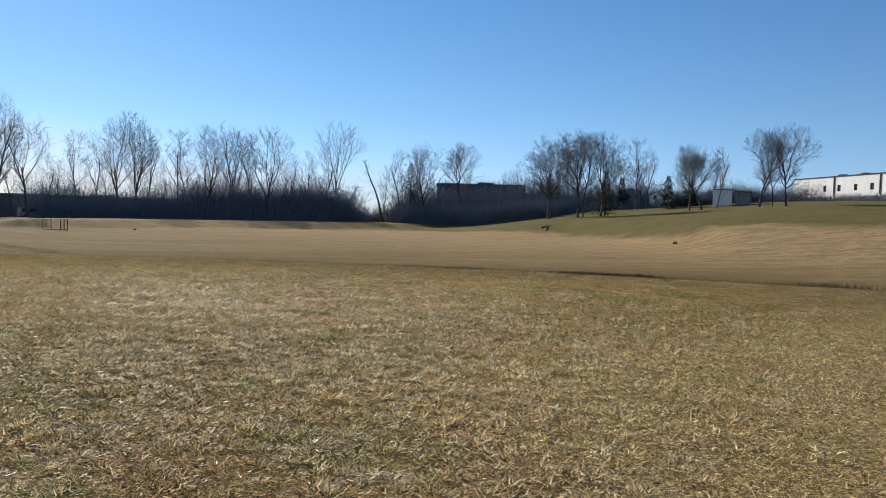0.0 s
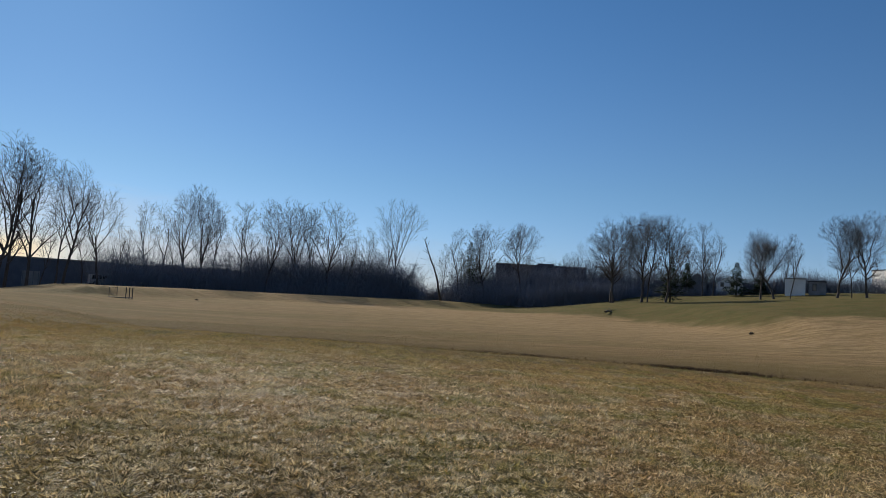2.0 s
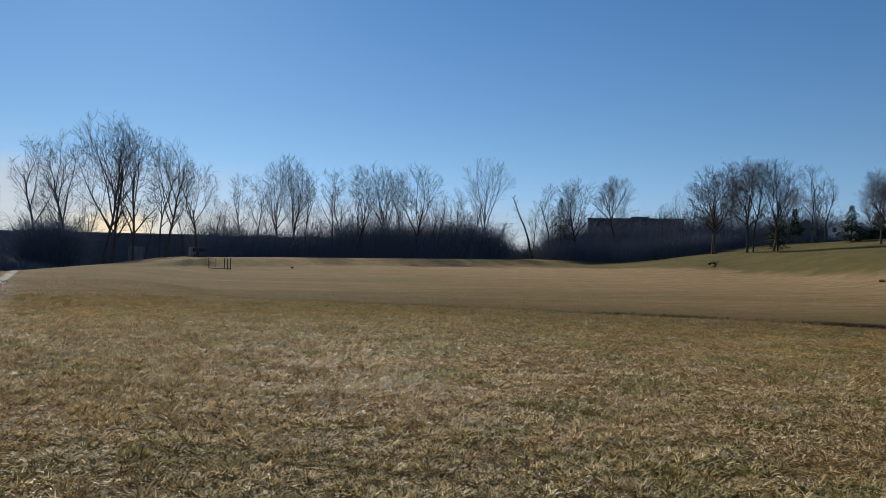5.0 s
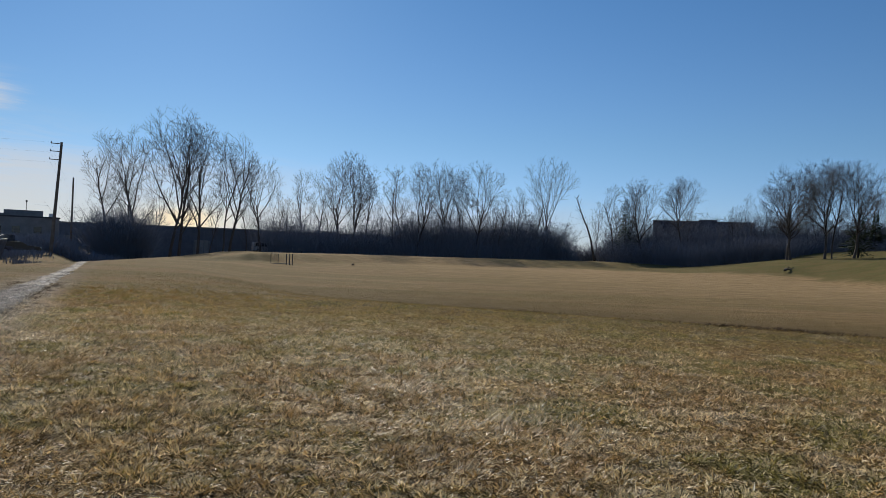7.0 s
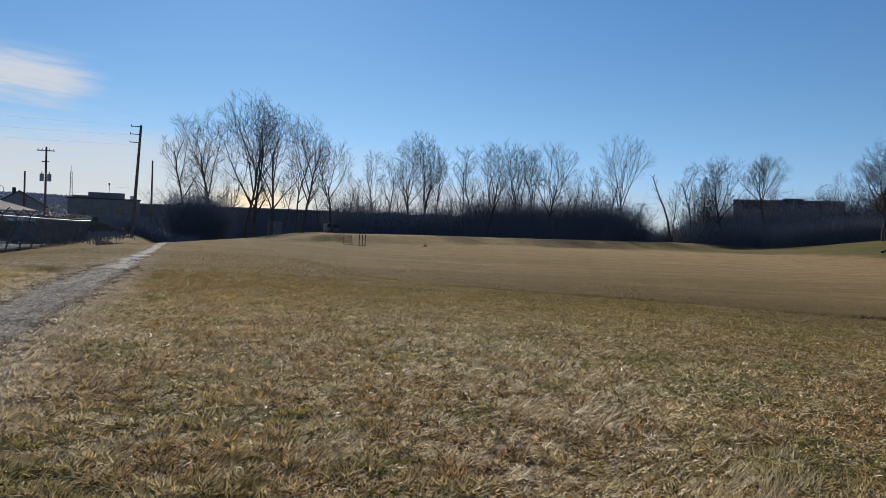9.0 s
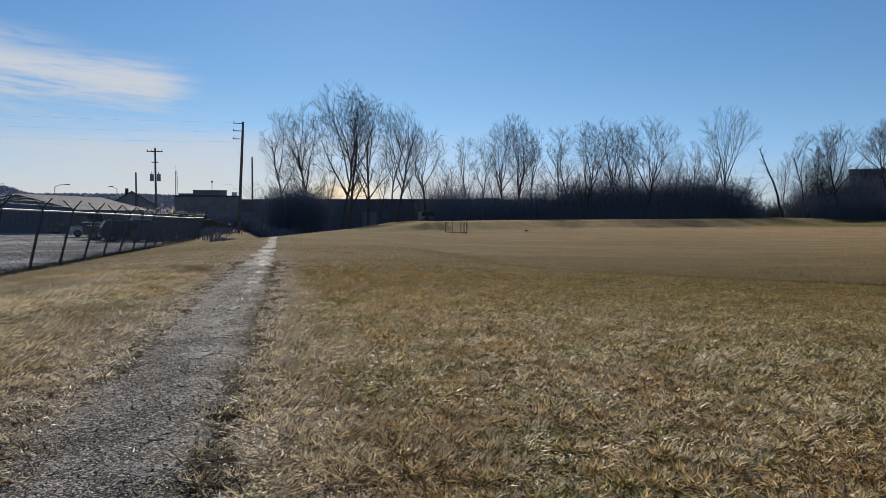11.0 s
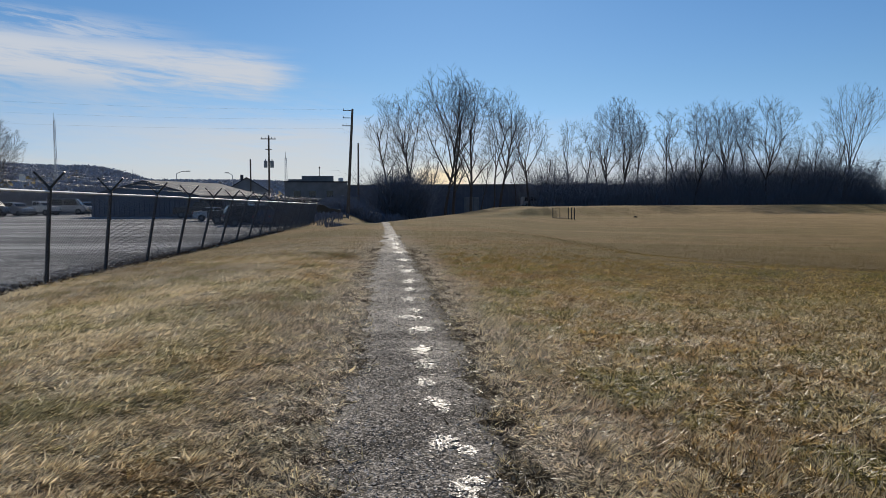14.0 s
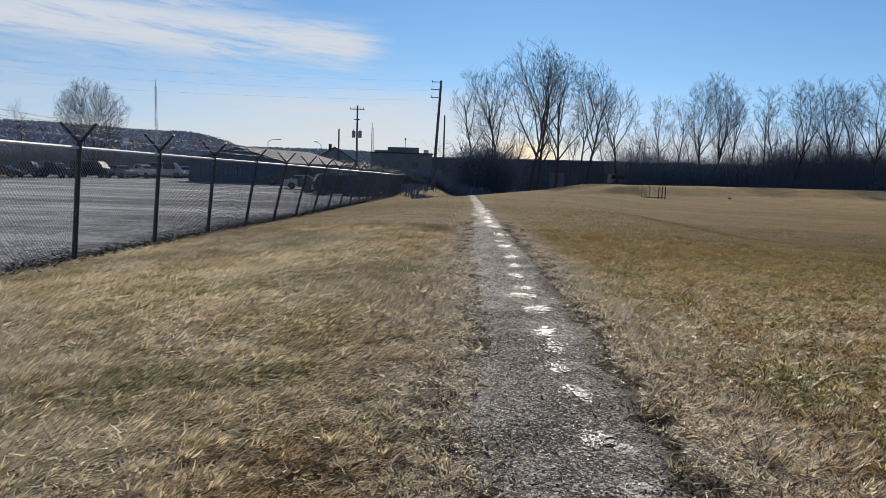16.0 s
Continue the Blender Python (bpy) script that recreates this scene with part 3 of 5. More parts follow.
def grow_tree(form, seed):
    """Bare tree, 20 m high: limbs fan out to a lumpy domed outline and fork into finer wood; limbs and twigs as rows for tubes()."""
    rnd = random.Random(seed)
    fork, stem, wide, belly, limbs, low, top, gnarl = FORMS[form]
    p1, p2 = rnd.uniform(0, 6.28), rnd.uniform(0, 6.28)
    full = {"oak": 1.42, "round": 1.25, "lone": 0.75, "bush": 1.1}.get(form, 1.0)
    thick, fine = [], []

    def within(p):
        u = (p.z / 20 - fork * 0.8) / (1 - fork * 0.8)
        if not 0 < u < 1:
            return False
        th = math.atan2(p.y, p.x)
        lump = 1 + 0.16 * math.sin(2 * th + p1 + 3 * u) + 0.12 * math.sin(5 * th + p2 + 7 * u)
        size = math.sqrt(max(0.0, 1 - ((u - belly) / (1 - belly)) ** 2)) if u > belly else 0.25 + 0.75 * (u / belly) ** 0.8
        return math.hypot(p.x, p.y) < 20 * wide * size * lump

    def room(p, d, most):
        """How far a branch can go before it leaves the outline."""
        far = 0.0
        for i in range(1, 17):
            if not within(p + d * (most * i / 16) + Vector((0, 0, 0.1 * most * i / 16))):
                break
            far = most * i / 16
        return max(far, 0.12 * most)

    def branch(p, d, length, r, level):
        n = (9, 7, 5, 3, 2)[level]
        out = thick if level < 2 else fine
        pts, rr = [p], [r]
        for i in range(n):
            j = gnarl * (0.5, 0.8, 1.1, 1.2, 1.2)[level]
            up = (0.02, 0.07, 0.07, 0.06, 0.05)[level]
            d = (d + Vector((rnd.gauss(0, j), rnd.gauss(0, j), rnd.gauss(0, j * 0.6) + up))).normalized()
            q = pts[-1] + d * (length / n)
            r2 = max(r * (1 - (0.62, 0.80, 0.75, 0.6, 0.45)[level] * (i + 1) / n), 0.013)
            out.append((*pts[-1], *q, rr[-1], r2))
            pts.append(q)
            rr.append(r2)
        if level == 4:
            return
        kids = max(2, round((limbs, (0.50 * length + 3.0) * full, (0.85 * length + 1.6) * full, 1.1 * length + 1.3)[level] * rnd.uniform(0.85, 1.15)))
        start = (fork / stem, 0.20, 0.18, 0.15)[level]
        turn = rnd.uniform(0, 6.28)
        for k in range(kids):
            f = min(start + (1 - start) * (k + 0.25 + rnd.random() * 0.6) / kids, 0.99)
            i = min(int(f * n), n - 1)
            at = pts[i].lerp(pts[i + 1], f * n - i)
            along = (pts[i + 1] - pts[i]).normalized()
            turn += 2.4 + rnd.uniform(-0.35, 0.35)
            side = Matrix.Rotation(turn, 3, along) @ along.orthogonal().normalized()
            g = (f - start) / (1 - start)
            tilt = radians((low + (top - low) * g, 40 - 8 * g, 38, 36)[level] * rnd.uniform(0.8, 1.2))
            kd = (along * math.cos(tilt) + side * math.sin(tilt)).normalized()
            if level and kd.z < -0.15:
                kd.z *= -0.5
            most = (20.0, length * (0.62 - 0.28 * g) + 0.4, length * (0.62 - 0.25 * g) + 0.3, rnd.uniform(0.5, 1.3))[level]
            size = room(at, kd, most) * rnd.uniform(0.86, 1.0)
            branch(at, kd, size, (0.72 - 0.15 * g, 0.55, 0.58, 0.6)[level] * rr[i], level + 1)

    lean = Vector((rnd.gauss(0, 0.03), rnd.gauss(0, 0.03), 1)).normalized()
    base = {"tall": 0.22, "slim": 0.175, "oak": 0.28, "bush": 0.17}.get(form, 0.25)
    thick.append((0, 0, -0.6, 0, 0, 0.35, base * 1.6, base))
    branch(Vector((0, 0, 0.3)), lean, 20 * stem, base, 0)
    thick, fine = np.array(thick), np.array(fine)
    k = 20 / np.quantile(fine[:, 5], 0.998)
    fine[:, 6:] = np.maximum(fine[:, 6:], 0.0135)
    return thick * k, fine * k


def make_tree(form, seed):
    thick, fine = grow_tree(form, seed)
    ob = thing("tree", Matrix(), "tall bare deciduous tree with dark grey bark", "tree")
    v, f = tubes(thick, 6)
    part("trunk", mesh_from("trunk", v, f, BARK, True), BARK, ob)
    v, f = tubes(fine, 3)
    part("crown", mesh_from("crown", v, f, TWIGS), TWIGS, ob, "leafless crown of fine brown twigs")
    return ob


KINDS = {"tall": 4, "slim": 5, "spread": 4, "lone": 1, "round": 2, "oak": 5, "bush": 1}
STOCK = {}
WORDS = {
    "tall": "tall bare cottonwood-like tree beside the dark warehouse",
    "slim": "slender bare tree rising out of the thicket",
    "spread": "broad bare tree with a spreading crown in the treeline",
    "lone": "large bare vase-shaped tree standing clear of the thicket",
    "round": "bare tree with a dense rounded crown",
    "oak": "gnarled bare tree with dark trunk on green grass",
    "bush": "wide bare tree with several stems beyond the lot",
}


def plant(form, x, y, height, turn, lean=0.0, group="trees along the field edge"):
    key = (form, int(turn) % KINDS[form])
    k = height * 1.05 / 20
    m = pose(x, y, ground(x, y), 0, lean, turn) @ Matrix.Diagonal((k, k, k, 1))
    if key not in STOCK:
        ob = STOCK[key] = make_tree(form, 40 + 7 * key[1] + len(form))
        ob.matrix_basis = m
    else:
        ob = copy_thing(STOCK[key], Matrix())
        ob.matrix_basis = m
    return tagged(ob, WORDS[form], "tree", group)


ROW_WAREHOUSE = [(0.4, 146.5, 23.0, "slim"), (5.6, 144.0, 24.0, "tall"), (11.6, 143.6, 27.9, "tall"), (13.4, 145.5, 26.6, "tall"), (16.5, 143.1, 24.9, "tall"), (21.7, 147.5, 21.5, "slim"), (23.3, 150.3, 22.9, "tall"), (29.5, 151.2, 19.1, "spread"), (8.4, 149.8, 16.4, "slim"), (3.8, 142.0, 17.5, "slim")]
ROW_THICKET = [(41.1, 164.0, 18.3, "slim"), (44.6, 163.1, 18.6, "slim"), (48.8, 161.8, 21.3, "spread"), (50.5, 158.2, 22.5, "spread"), (55.0, 160.8, 19.7, "slim"), (60.5, 157.8, 20.2, "slim"), (62.6, 156.9, 17.8, "slim"), (64.0, 150.9, 20.5, "spread"), (72.0, 152.8, 21.6, "spread"), (77.2, 153.5, 19.8, "slim"), (77.7, 147.6, 21.0, "spread"), (84.0, 149.8, 15.4, "slim"), (89.6, 151.2, 16.6, "slim"), (99.8, 160.9, 20.9, "slim"), (103.4, 159.6, 25.6, "lone")]
ROW_MIDDLE = [(117.0, 149.9, 18.7, "slim"), (122.5, 145.6, 20.4, "spread"), (133.2, 143.1, 21.5, "round"), (159.2, 145.7, 17.8, "slim"), (157.1, 147.8, 15.0, "slim")]
ROW_LAWN = [(127.8, 105.8, 19.0, "oak"), (128.2, 106.9, 17.1, "oak"), (130.2, 99.8, 18.9, "oak"), (131.0, 98.9, 18.1, "slim"), (133.3, 95.8, 18.1, "oak"), (171.8, 113.8, 19.0, "slim"), (173.3, 111.6, 17.0, "slim")]
ROW_RISE = [(147.7, 82.5, 14.2, "oak"), (149.0, 80.3, 14.2, "oak"), (154.1, 79.5, 13.6, "slim"), (142.2, 63.6, 14.7, "oak"), (143.2, 61.5, 12.4, "slim"), (142.5, 58.5, 15.2, "oak")]
ROW_YOUNG = [(47.0, 160.0, 12.5), (53.0, 161.5, 14.0), (57.5, 159.5, 11.5), (66.0, 156.0, 13.5), (69.0, 154.0, 12.0), (74.5, 154.5, 14.5), (80.5, 152.0, 12.5), (82.5, 150.5, 14.0), (86.5, 151.5, 12.0), (91.5, 153.0, 13.0), (94.0, 152.0, 11.0), (97.0, 155.0, 12.5), (36.0, 158.0, 12.0), (33.0, 155.0, 13.5), (26.5, 150.0, 12.5), (19.0, 147.0, 13.0), (1.0, 143.0, 13.0), (107.5, 157.0, 9.5)]
count = 0
for x, y, height in ROW_YOUNG:
    count += 1
    plant("slim", x, y, height, count * 61 % 360, 0, "trees along the thicket")
for row, group in ((ROW_WAREHOUSE, "trees by the warehouse"), (ROW_THICKET, "trees along the thicket"), (ROW_MIDDLE, "trees before the dark building"), (ROW_LAWN, "trees on the green lawn"), (ROW_RISE, "trees on the rise")):
    for x, y, height, form in row:
        count += 1
        plant(form, x, y, height, count * 97 % 360, 0, group)
for x, y, h, k in ((117, 157, 15, 17), (121, 154, 14, 222), (129, 160, 16, 133), (126, 150, 15, 11), (138, 147, 13.5, 63), (147, 140, 14, 202), (152, 136, 15.5, 310), (157, 141, 13, 145), (166, 133, 14, 91)):
    plant("slim", x, y, h, k, 0, "trees before the dark building")
for x, y, h, k in ((168, 132, 14, 17), (176, 124, 15, 222), (183, 121, 13.5, 133), (190, 110, 14, 11), (196, 104, 13, 63), (203, 94, 12, 202)):
    plant("spread", x, y, h, k, 0, "trees behind the green lawn")
plant("bush", -50.9, 101.9, 12.4, 33, 0, "trees beyond the lot")
plant("slim", -68.4, 114.9, 10.8, 120, 0, "trees beyond the lot")
plant("slim", -74.0, 112.0, 8.5, 77, 0, "trees beyond the lot")


def snag(x, y):
    """A dead leaning stem with a few stubs."""
    rnd = random.Random(5)
    ob = thing("dead_tree", pose(x, y, ground(x, y)), "dead leaning tree stem with broken stubs", "tree")
    p, segs = Vector((0, 0, -0.3)), []
    for i in range(9):
        q = p + Vector((-0.40 - 0.10 * (i > 3) * i / 4, 0.3 * (i > 3), 1.75)) + Vector((rnd.gauss(0, 0.12), 0, 0))
        segs.append((*p, *q, 0.34 - 0.03 * i, 0.31 - 0.03 * i))
        p = q
        if i > 3:
            for k in range(3):
                tip = p + Vector((rnd.uniform(-1.6, 1.2), rnd.uniform(-1, 1), rnd.uniform(0.6, 1.8)))
                segs.append((*p, *tip, 0.07, 0.02))
    v, f = tubes(np.array(segs), 6)
    part("trunk", mesh_from("trunk", v, f, BARK, True), BARK, ob)


snag(112.5, 151.0)


def conifer(x, y, height, seed, wide=0.26):
    """A dark evergreen: drooping boughs in whorls, each a fan of small sprays."""
    rnd = np.random.default_rng(seed)
    ob = thing("conifer", pose(x, y, ground(x, y)), "dark green conifer standing among bare trees", "tree")
    v, f = tubes(np.array([(0, 0, -0.3, 0, 0, height * 0.97, 0.22, 0.03)]), 6)
    part("trunk", mesh_from("trunk", v, f, BARK, True), BARK, ob)
    n = 2600
    h = rnd.random(n) ** 0.8
    rad = (1 - h) ** 0.8 * height * wide * rnd.uniform(0.2, 1.15, n) * (0.75 + 0.35 * np.sin(h * 23 + seed)) + 0.15
    a = rnd.random(n) * 6.283
    c = np.stack([np.cos(a) * rad, np.sin(a) * rad, height * (0.08 + 0.92 * h) - rad * 0.25], 1)
    out = np.stack([np.cos(a), np.sin(a), -0.35 + 0.3 * rnd.random(n)], 1)
    side = np.stack([-np.sin(a), np.cos(a), rnd.normal(0, 0.3, n)], 1)
    size = (0.25 + 0.45 * (1 - h))[:, None] * rnd.uniform(0.6, 1.3, (n, 1))
    verts = np.stack([c - side * size * 0.35, c + side * size * 0.35, c + out * size], 1).reshape(-1, 3)
    part("crown", mesh_from("crown", verts, np.arange(3 * n).reshape(-1, 3), NEEDLES), NEEDLES, ob, "dark green needles")


conifer(120.6, 149.9, 16.3, 1)
conifer(143.2, 102.3, 10.6, 2, 0.33)
conifer(168.7, 101.8, 8.6, 3, 0.42)
conifer(176.0, 122.0, 9.5, 4, 0.36)
conifer(188.0, 107.0, 7.0, 5, 0.40)
conifer(162.0, 136.0, 11.0, 6, 0.34)


def ribbons(base, tip, width, rnd):
    """Thin tapering slips from base to tip, turned every way."""
    d = tip - base
    side = np.cross(d, rnd.normal(0, 1, d.shape))
    side /= np.linalg.norm(side, axis=1, keepdims=True) + 1e-9
    w = width[:, None]
    verts = np.stack([base - side * w, base + side * w, tip + side * w * 0.3, tip - side * w * 0.3], 1).reshape(-1, 3)
    return verts, np.arange(len(verts)).reshape(-1, 4)


def thicket(points, depth, low, high, stems, seed, label):
    """Dense leafless undergrowth along a line."""
    rnd = np.random.default_rng(seed)
    p = np.array(points, float)
    seg = np.linalg.norm(np.diff(p, axis=0), axis=1)
    at = rnd.random(stems) * seg.sum()
    edge = np.concatenate([[0], np.cumsum(seg)])
    x, y = np.interp(at, edge, p[:, 0]), np.interp(at, edge, p[:, 1])
    x, y = x + rnd.normal(0, 1.0, stems), y + rnd.uniform(-0.5, 0.5, stems) * depth
    wave = 0.45 + 0.2 * np.sin(at * 0.31 + seed) + 0.15 * np.sin(at * 1.7 + 3 * seed) + 0.2 * np.sin(at * 0.83 + 2 * seed) * np.sin(at * 0.11 + seed)
    tall = (low + (high - low) * (0.15 + 0.85 * wave) * (0.2 + 0.8 * rnd.random(stems) ** (2.0 if high > 9 else 1.4))) * rnd.uniform(0.7, 1.15, stems)
    base = np.stack([x, y, terrain(x, y) - 0.1], 1)
    lean = rnd.normal(0, 0.36, (stems, 2))
    tip = base + np.stack([lean[:, 0] * tall, lean[:, 1] * tall, tall], 1)
    vs, fs, k = [], [], 0
    for b, t, w in [(base, tip, rnd.uniform(0.025, 0.06, stems))]:
        v, f = ribbons(b, t, w, rnd)
        vs.append(v), fs.append(f + k)
        k += len(v)
    for i in range(5):
        f0 = rnd.uniform(0.1, 0.95, (stems, 1))
        b = base + (tip - base) * f0
        t = b + rnd.normal(0, 1, (stems, 3)) * np.array([0.8, 0.8, 0.6]) * (tall[:, None] * 0.24) + np.array([0, 0, 0.35])
        v, f = ribbons(b, t, rnd.uniform(0.012, 0.035, stems), rnd)
        vs.append(v), fs.append(f + k)
        k += len(v)
    ob = new("thicket", mesh_from("thicket", np.concatenate(vs), np.concatenate(fs), HAZED_BRUSH))
    return tagged(ob, label, "thicket", kind="stuff")


DARK_BRUSH = "dense dark leafless brush along the field edge"
SAPLINGS = "thin bare saplings standing in the brush"
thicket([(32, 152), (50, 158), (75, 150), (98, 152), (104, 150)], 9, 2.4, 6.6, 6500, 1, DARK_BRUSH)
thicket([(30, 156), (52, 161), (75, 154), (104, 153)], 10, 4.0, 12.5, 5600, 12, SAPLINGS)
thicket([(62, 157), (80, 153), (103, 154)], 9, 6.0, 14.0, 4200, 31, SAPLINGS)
thicket([(-7.4, 72), (-7, 84), (-6, 99)], 1.6, 0.3, 0.7, 500, 25, "brown weeds beyond the end of the fence")
# two added strips of brush, to darken sunlit ground behind the crest
thicket([(-10, 103), (2, 119)], 4, 1.2, 2.8, 1600, 24, "low dark brush added to cover bright ground behind the crest")
thicket([(-17, 127), (-3, 132)], 4, 1.4, 3.2, 1300, 23, "low dark brush added to cover bright ground before the flat-roofed building")
thicket([(72, 152), (100, 156)], 7, 4.0, 10.5, 2200, 2, "tall tangled saplings among the brush")
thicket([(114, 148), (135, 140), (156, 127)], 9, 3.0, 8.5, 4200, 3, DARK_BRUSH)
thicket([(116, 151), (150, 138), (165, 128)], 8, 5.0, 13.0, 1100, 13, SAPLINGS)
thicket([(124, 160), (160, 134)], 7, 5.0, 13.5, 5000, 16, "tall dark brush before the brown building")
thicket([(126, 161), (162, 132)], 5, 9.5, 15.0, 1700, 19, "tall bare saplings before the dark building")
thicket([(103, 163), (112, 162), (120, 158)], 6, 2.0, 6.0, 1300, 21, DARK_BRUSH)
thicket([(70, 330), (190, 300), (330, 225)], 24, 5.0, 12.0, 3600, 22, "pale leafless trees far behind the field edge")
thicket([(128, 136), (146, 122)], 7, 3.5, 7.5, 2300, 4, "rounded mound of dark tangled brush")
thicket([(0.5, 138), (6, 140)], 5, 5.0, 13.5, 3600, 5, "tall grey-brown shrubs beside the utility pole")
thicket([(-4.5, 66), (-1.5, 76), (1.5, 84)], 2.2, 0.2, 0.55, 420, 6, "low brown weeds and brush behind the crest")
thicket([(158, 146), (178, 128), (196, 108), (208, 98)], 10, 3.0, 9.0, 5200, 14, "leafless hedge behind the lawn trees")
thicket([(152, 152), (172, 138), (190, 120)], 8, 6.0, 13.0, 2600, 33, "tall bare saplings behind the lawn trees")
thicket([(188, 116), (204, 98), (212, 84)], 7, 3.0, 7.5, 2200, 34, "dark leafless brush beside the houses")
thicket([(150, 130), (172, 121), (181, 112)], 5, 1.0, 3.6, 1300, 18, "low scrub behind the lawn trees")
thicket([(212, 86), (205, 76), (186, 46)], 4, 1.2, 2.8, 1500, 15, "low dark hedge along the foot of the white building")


# ---- buildings ----
def building(name, a, b, depth, foot, top, wall, roof, label, category="building", parapet=0.25, openings=(), group=""):
    """A flat-roofed block whose front runs from a to b; depth lies to the left of that way. openings: along, sill, width, height, kind."""
    a, b = Vector((*a, 0)), Vector((*b, 0))
    way = b - a
    turn = math.degrees(math.atan2(way.y, way.x))
    n = way.length
    ob = thing(name, pose(a.x, a.y, foot, 0, 0, turn), label, category, group)
    h = top - foot
    bm = bmesh.new()
    holes = sorted(openings)
    t = 0.3
    x = 0.0
    for o in holes:
        along, sill, w, oh = o[:4]
        add_box(bm, (x + along - w / 2) / 2, t / 2, -3, along - w / 2 - x, t, h + 3)
        add_box(bm, along, t / 2, -3, w, t, sill + 3)
        add_box(bm, along, t / 2, sill + oh, w, t, h - sill - oh)
        x = along + w / 2
    add_box(bm, (x + n) / 2, t / 2, -3, n - x, t, h + 3)
    part("front_wall", bm, wall, ob)
    part("back_wall", box(n / 2, depth - t / 2, -3, n, t, h + 3), wall, ob)
    part("side_wall", box(t / 2, depth / 2, -3, t, depth - 2 * t, h + 3), wall, ob)
    part("side_wall", box(n - t / 2, depth / 2, -3, t, depth - 2 * t, h + 3), wall, ob)
    part("roof", box(n / 2, depth / 2, h, n + 0.3, depth + 0.3, parapet), roof, ob)
    for along, sill, w, oh, kind in holes:
        win = part(kind, box(along, t * 0.7, sill + 0.003, w, 0.05, oh - 0.006), GLASS if kind == "window" else wall, ob)
        fr = bmesh.new()
        for sgn in (-1, 1):
            add_box(fr, along + sgn * (w / 2 - 0.05), t * 0.4, sill + 0.003, 0.1, 0.1, oh - 0.006)
        add_box(fr, along, t * 0.4, sill + 0.003, w - 0.2, 0.1, 0.1)
        add_box(fr, along, t * 0.4, sill + oh - 0.103, w - 0.2, 0.1, 0.1)
        part("window_frame", fr, ROOF_DARK, win)
    return ob


def rib_wall(ob, n, h, every, mat, y=-0.04):
    """Upright ribs on a clad wall."""
    bm = bmesh.new()
    for i in range(int(n / every)):
        add_box(bm, (i + 0.5) * every, y, 0, 0.09, 0.08, h)
    part("cladding_rib", bm, mat, ob)["kind"] = "stuff"


white = building("white_building", (219.3, 92.4), (180.0, 30.0), 30, 10.3, 15.4, WALL_WHITE, ROOF_DARK, "long white-painted industrial building on the rise", openings=[(14.0, 1.2, 1.3, 1.7, "window"), (19.9, 1.2, 1.3, 1.7, "window"), (26.4, 1.2, 1.3, 1.7, "window"), (32.4, 1.2, 1.3, 1.7, "window")])
for along in (18.0, 35.3):
    part("downspout", box(along, -0.12, 0, 0.32, 0.2, 5.2), ROOF_DARK, white, "dark downspout")
for along, size in ((13.0, 2.2), (22.0, 1.8)):
    part("rooftop_unit", box(along, 6.0, 5.45, size, 1.6, 0.8, bevel=0.05), ROOF_DARK, white)
building("white_trailer_box", (170.1, 89.9), (172.2, 86.0), 3.0, 6.9, 10.2, WALL_WHITE, ROOF_GREY, "small white box trailer parked on the rise", "trailer")
building("brick_shed", (172.6, 85.4), (174.3, 82.2), 5.0, 7.4, 9.7, WALL_GREY, ROOF_DARK, "small grey block shed", openings=[(1.2, 0.2, 0.9, 1.6, "window")])
dark = building("dark_brown_building", (143.3, 166.5), (163.5, 148.4), 22, -1.0, 11.8, WALL_BROWN, ROOF_DARK, "large dark brown flat-roofed building behind trees")
part("stair_head", box(15, 6, 13.05, 5.0, 4.0, 0.7, bevel=0.05), WALL_BROWN, dark)
ware = building("dark_warehouse", (-16.0, 183.0), (32.2, 166.2), 24, -3.5, 3.75, WALL_DARK, ROOF_GREY, "long low dark metal-clad warehouse behind trees", parapet=0.3)
rib_wall(ware, 50.5, 7.2, 1.0, WALL_DARK)
for along in (9.0, 20.0, 38.0):
    part("loading_door", box(along, -0.03, 1.0, 3.4, 0.06, 3.6), WALL_GREY, ware, "grey roller door")
shed2 = building("long_dark_shed", (35.0, 181.0), (70.0, 177.0), 14, -1.6, 3.9, WALL_DARK, ROOF_DARK, "long dark shed behind brush")
rib_wall(shed2, 34.5, 5.4, 1.2, WALL_DARK)
flat = building("flat_roofed_building", (-20.0, 153.2), (-7.5, 154.4), 14, -1.4, 4.1, WALL_GREY, ROOF_DARK, "grey flat-roofed block building beyond the lot")
for along in (2.5, 5.5, 9.0):
    pane = part("window", box(along, -0.02, 2.6, 1.3, 0.03, 1.2), GLASS, flat)
    part("sill", box(along, -0.07, 2.5, 1.5, 0.14, 0.09, bevel=0.01), WALL_GREY, pane)
part("upper_storey", box(6.6, 6.0, 5.76, 6.5, 5.0, 1.15, bevel=0.04), WALL_GREY, flat)
part("lower_storey", box(2.4, 6.0, 5.76, 3.6, 5.0, 0.45, bevel=0.04), WALL_GREY, flat)
part("antenna", rod((7.0, 6.0, 6.8), (7.0, 6.0, 8.6), 0.05), BLACK_STEEL, flat)
part("antenna_head", rod((7.0, 6.0, 8.5), (7.0, 6.0, 8.9), 0.16), BLACK_STEEL, flat)
part("duct", box(11.3, 2.0, 5.76, 1.0, 1.0, 0.7, bevel=0.05), GALVANISED, flat)


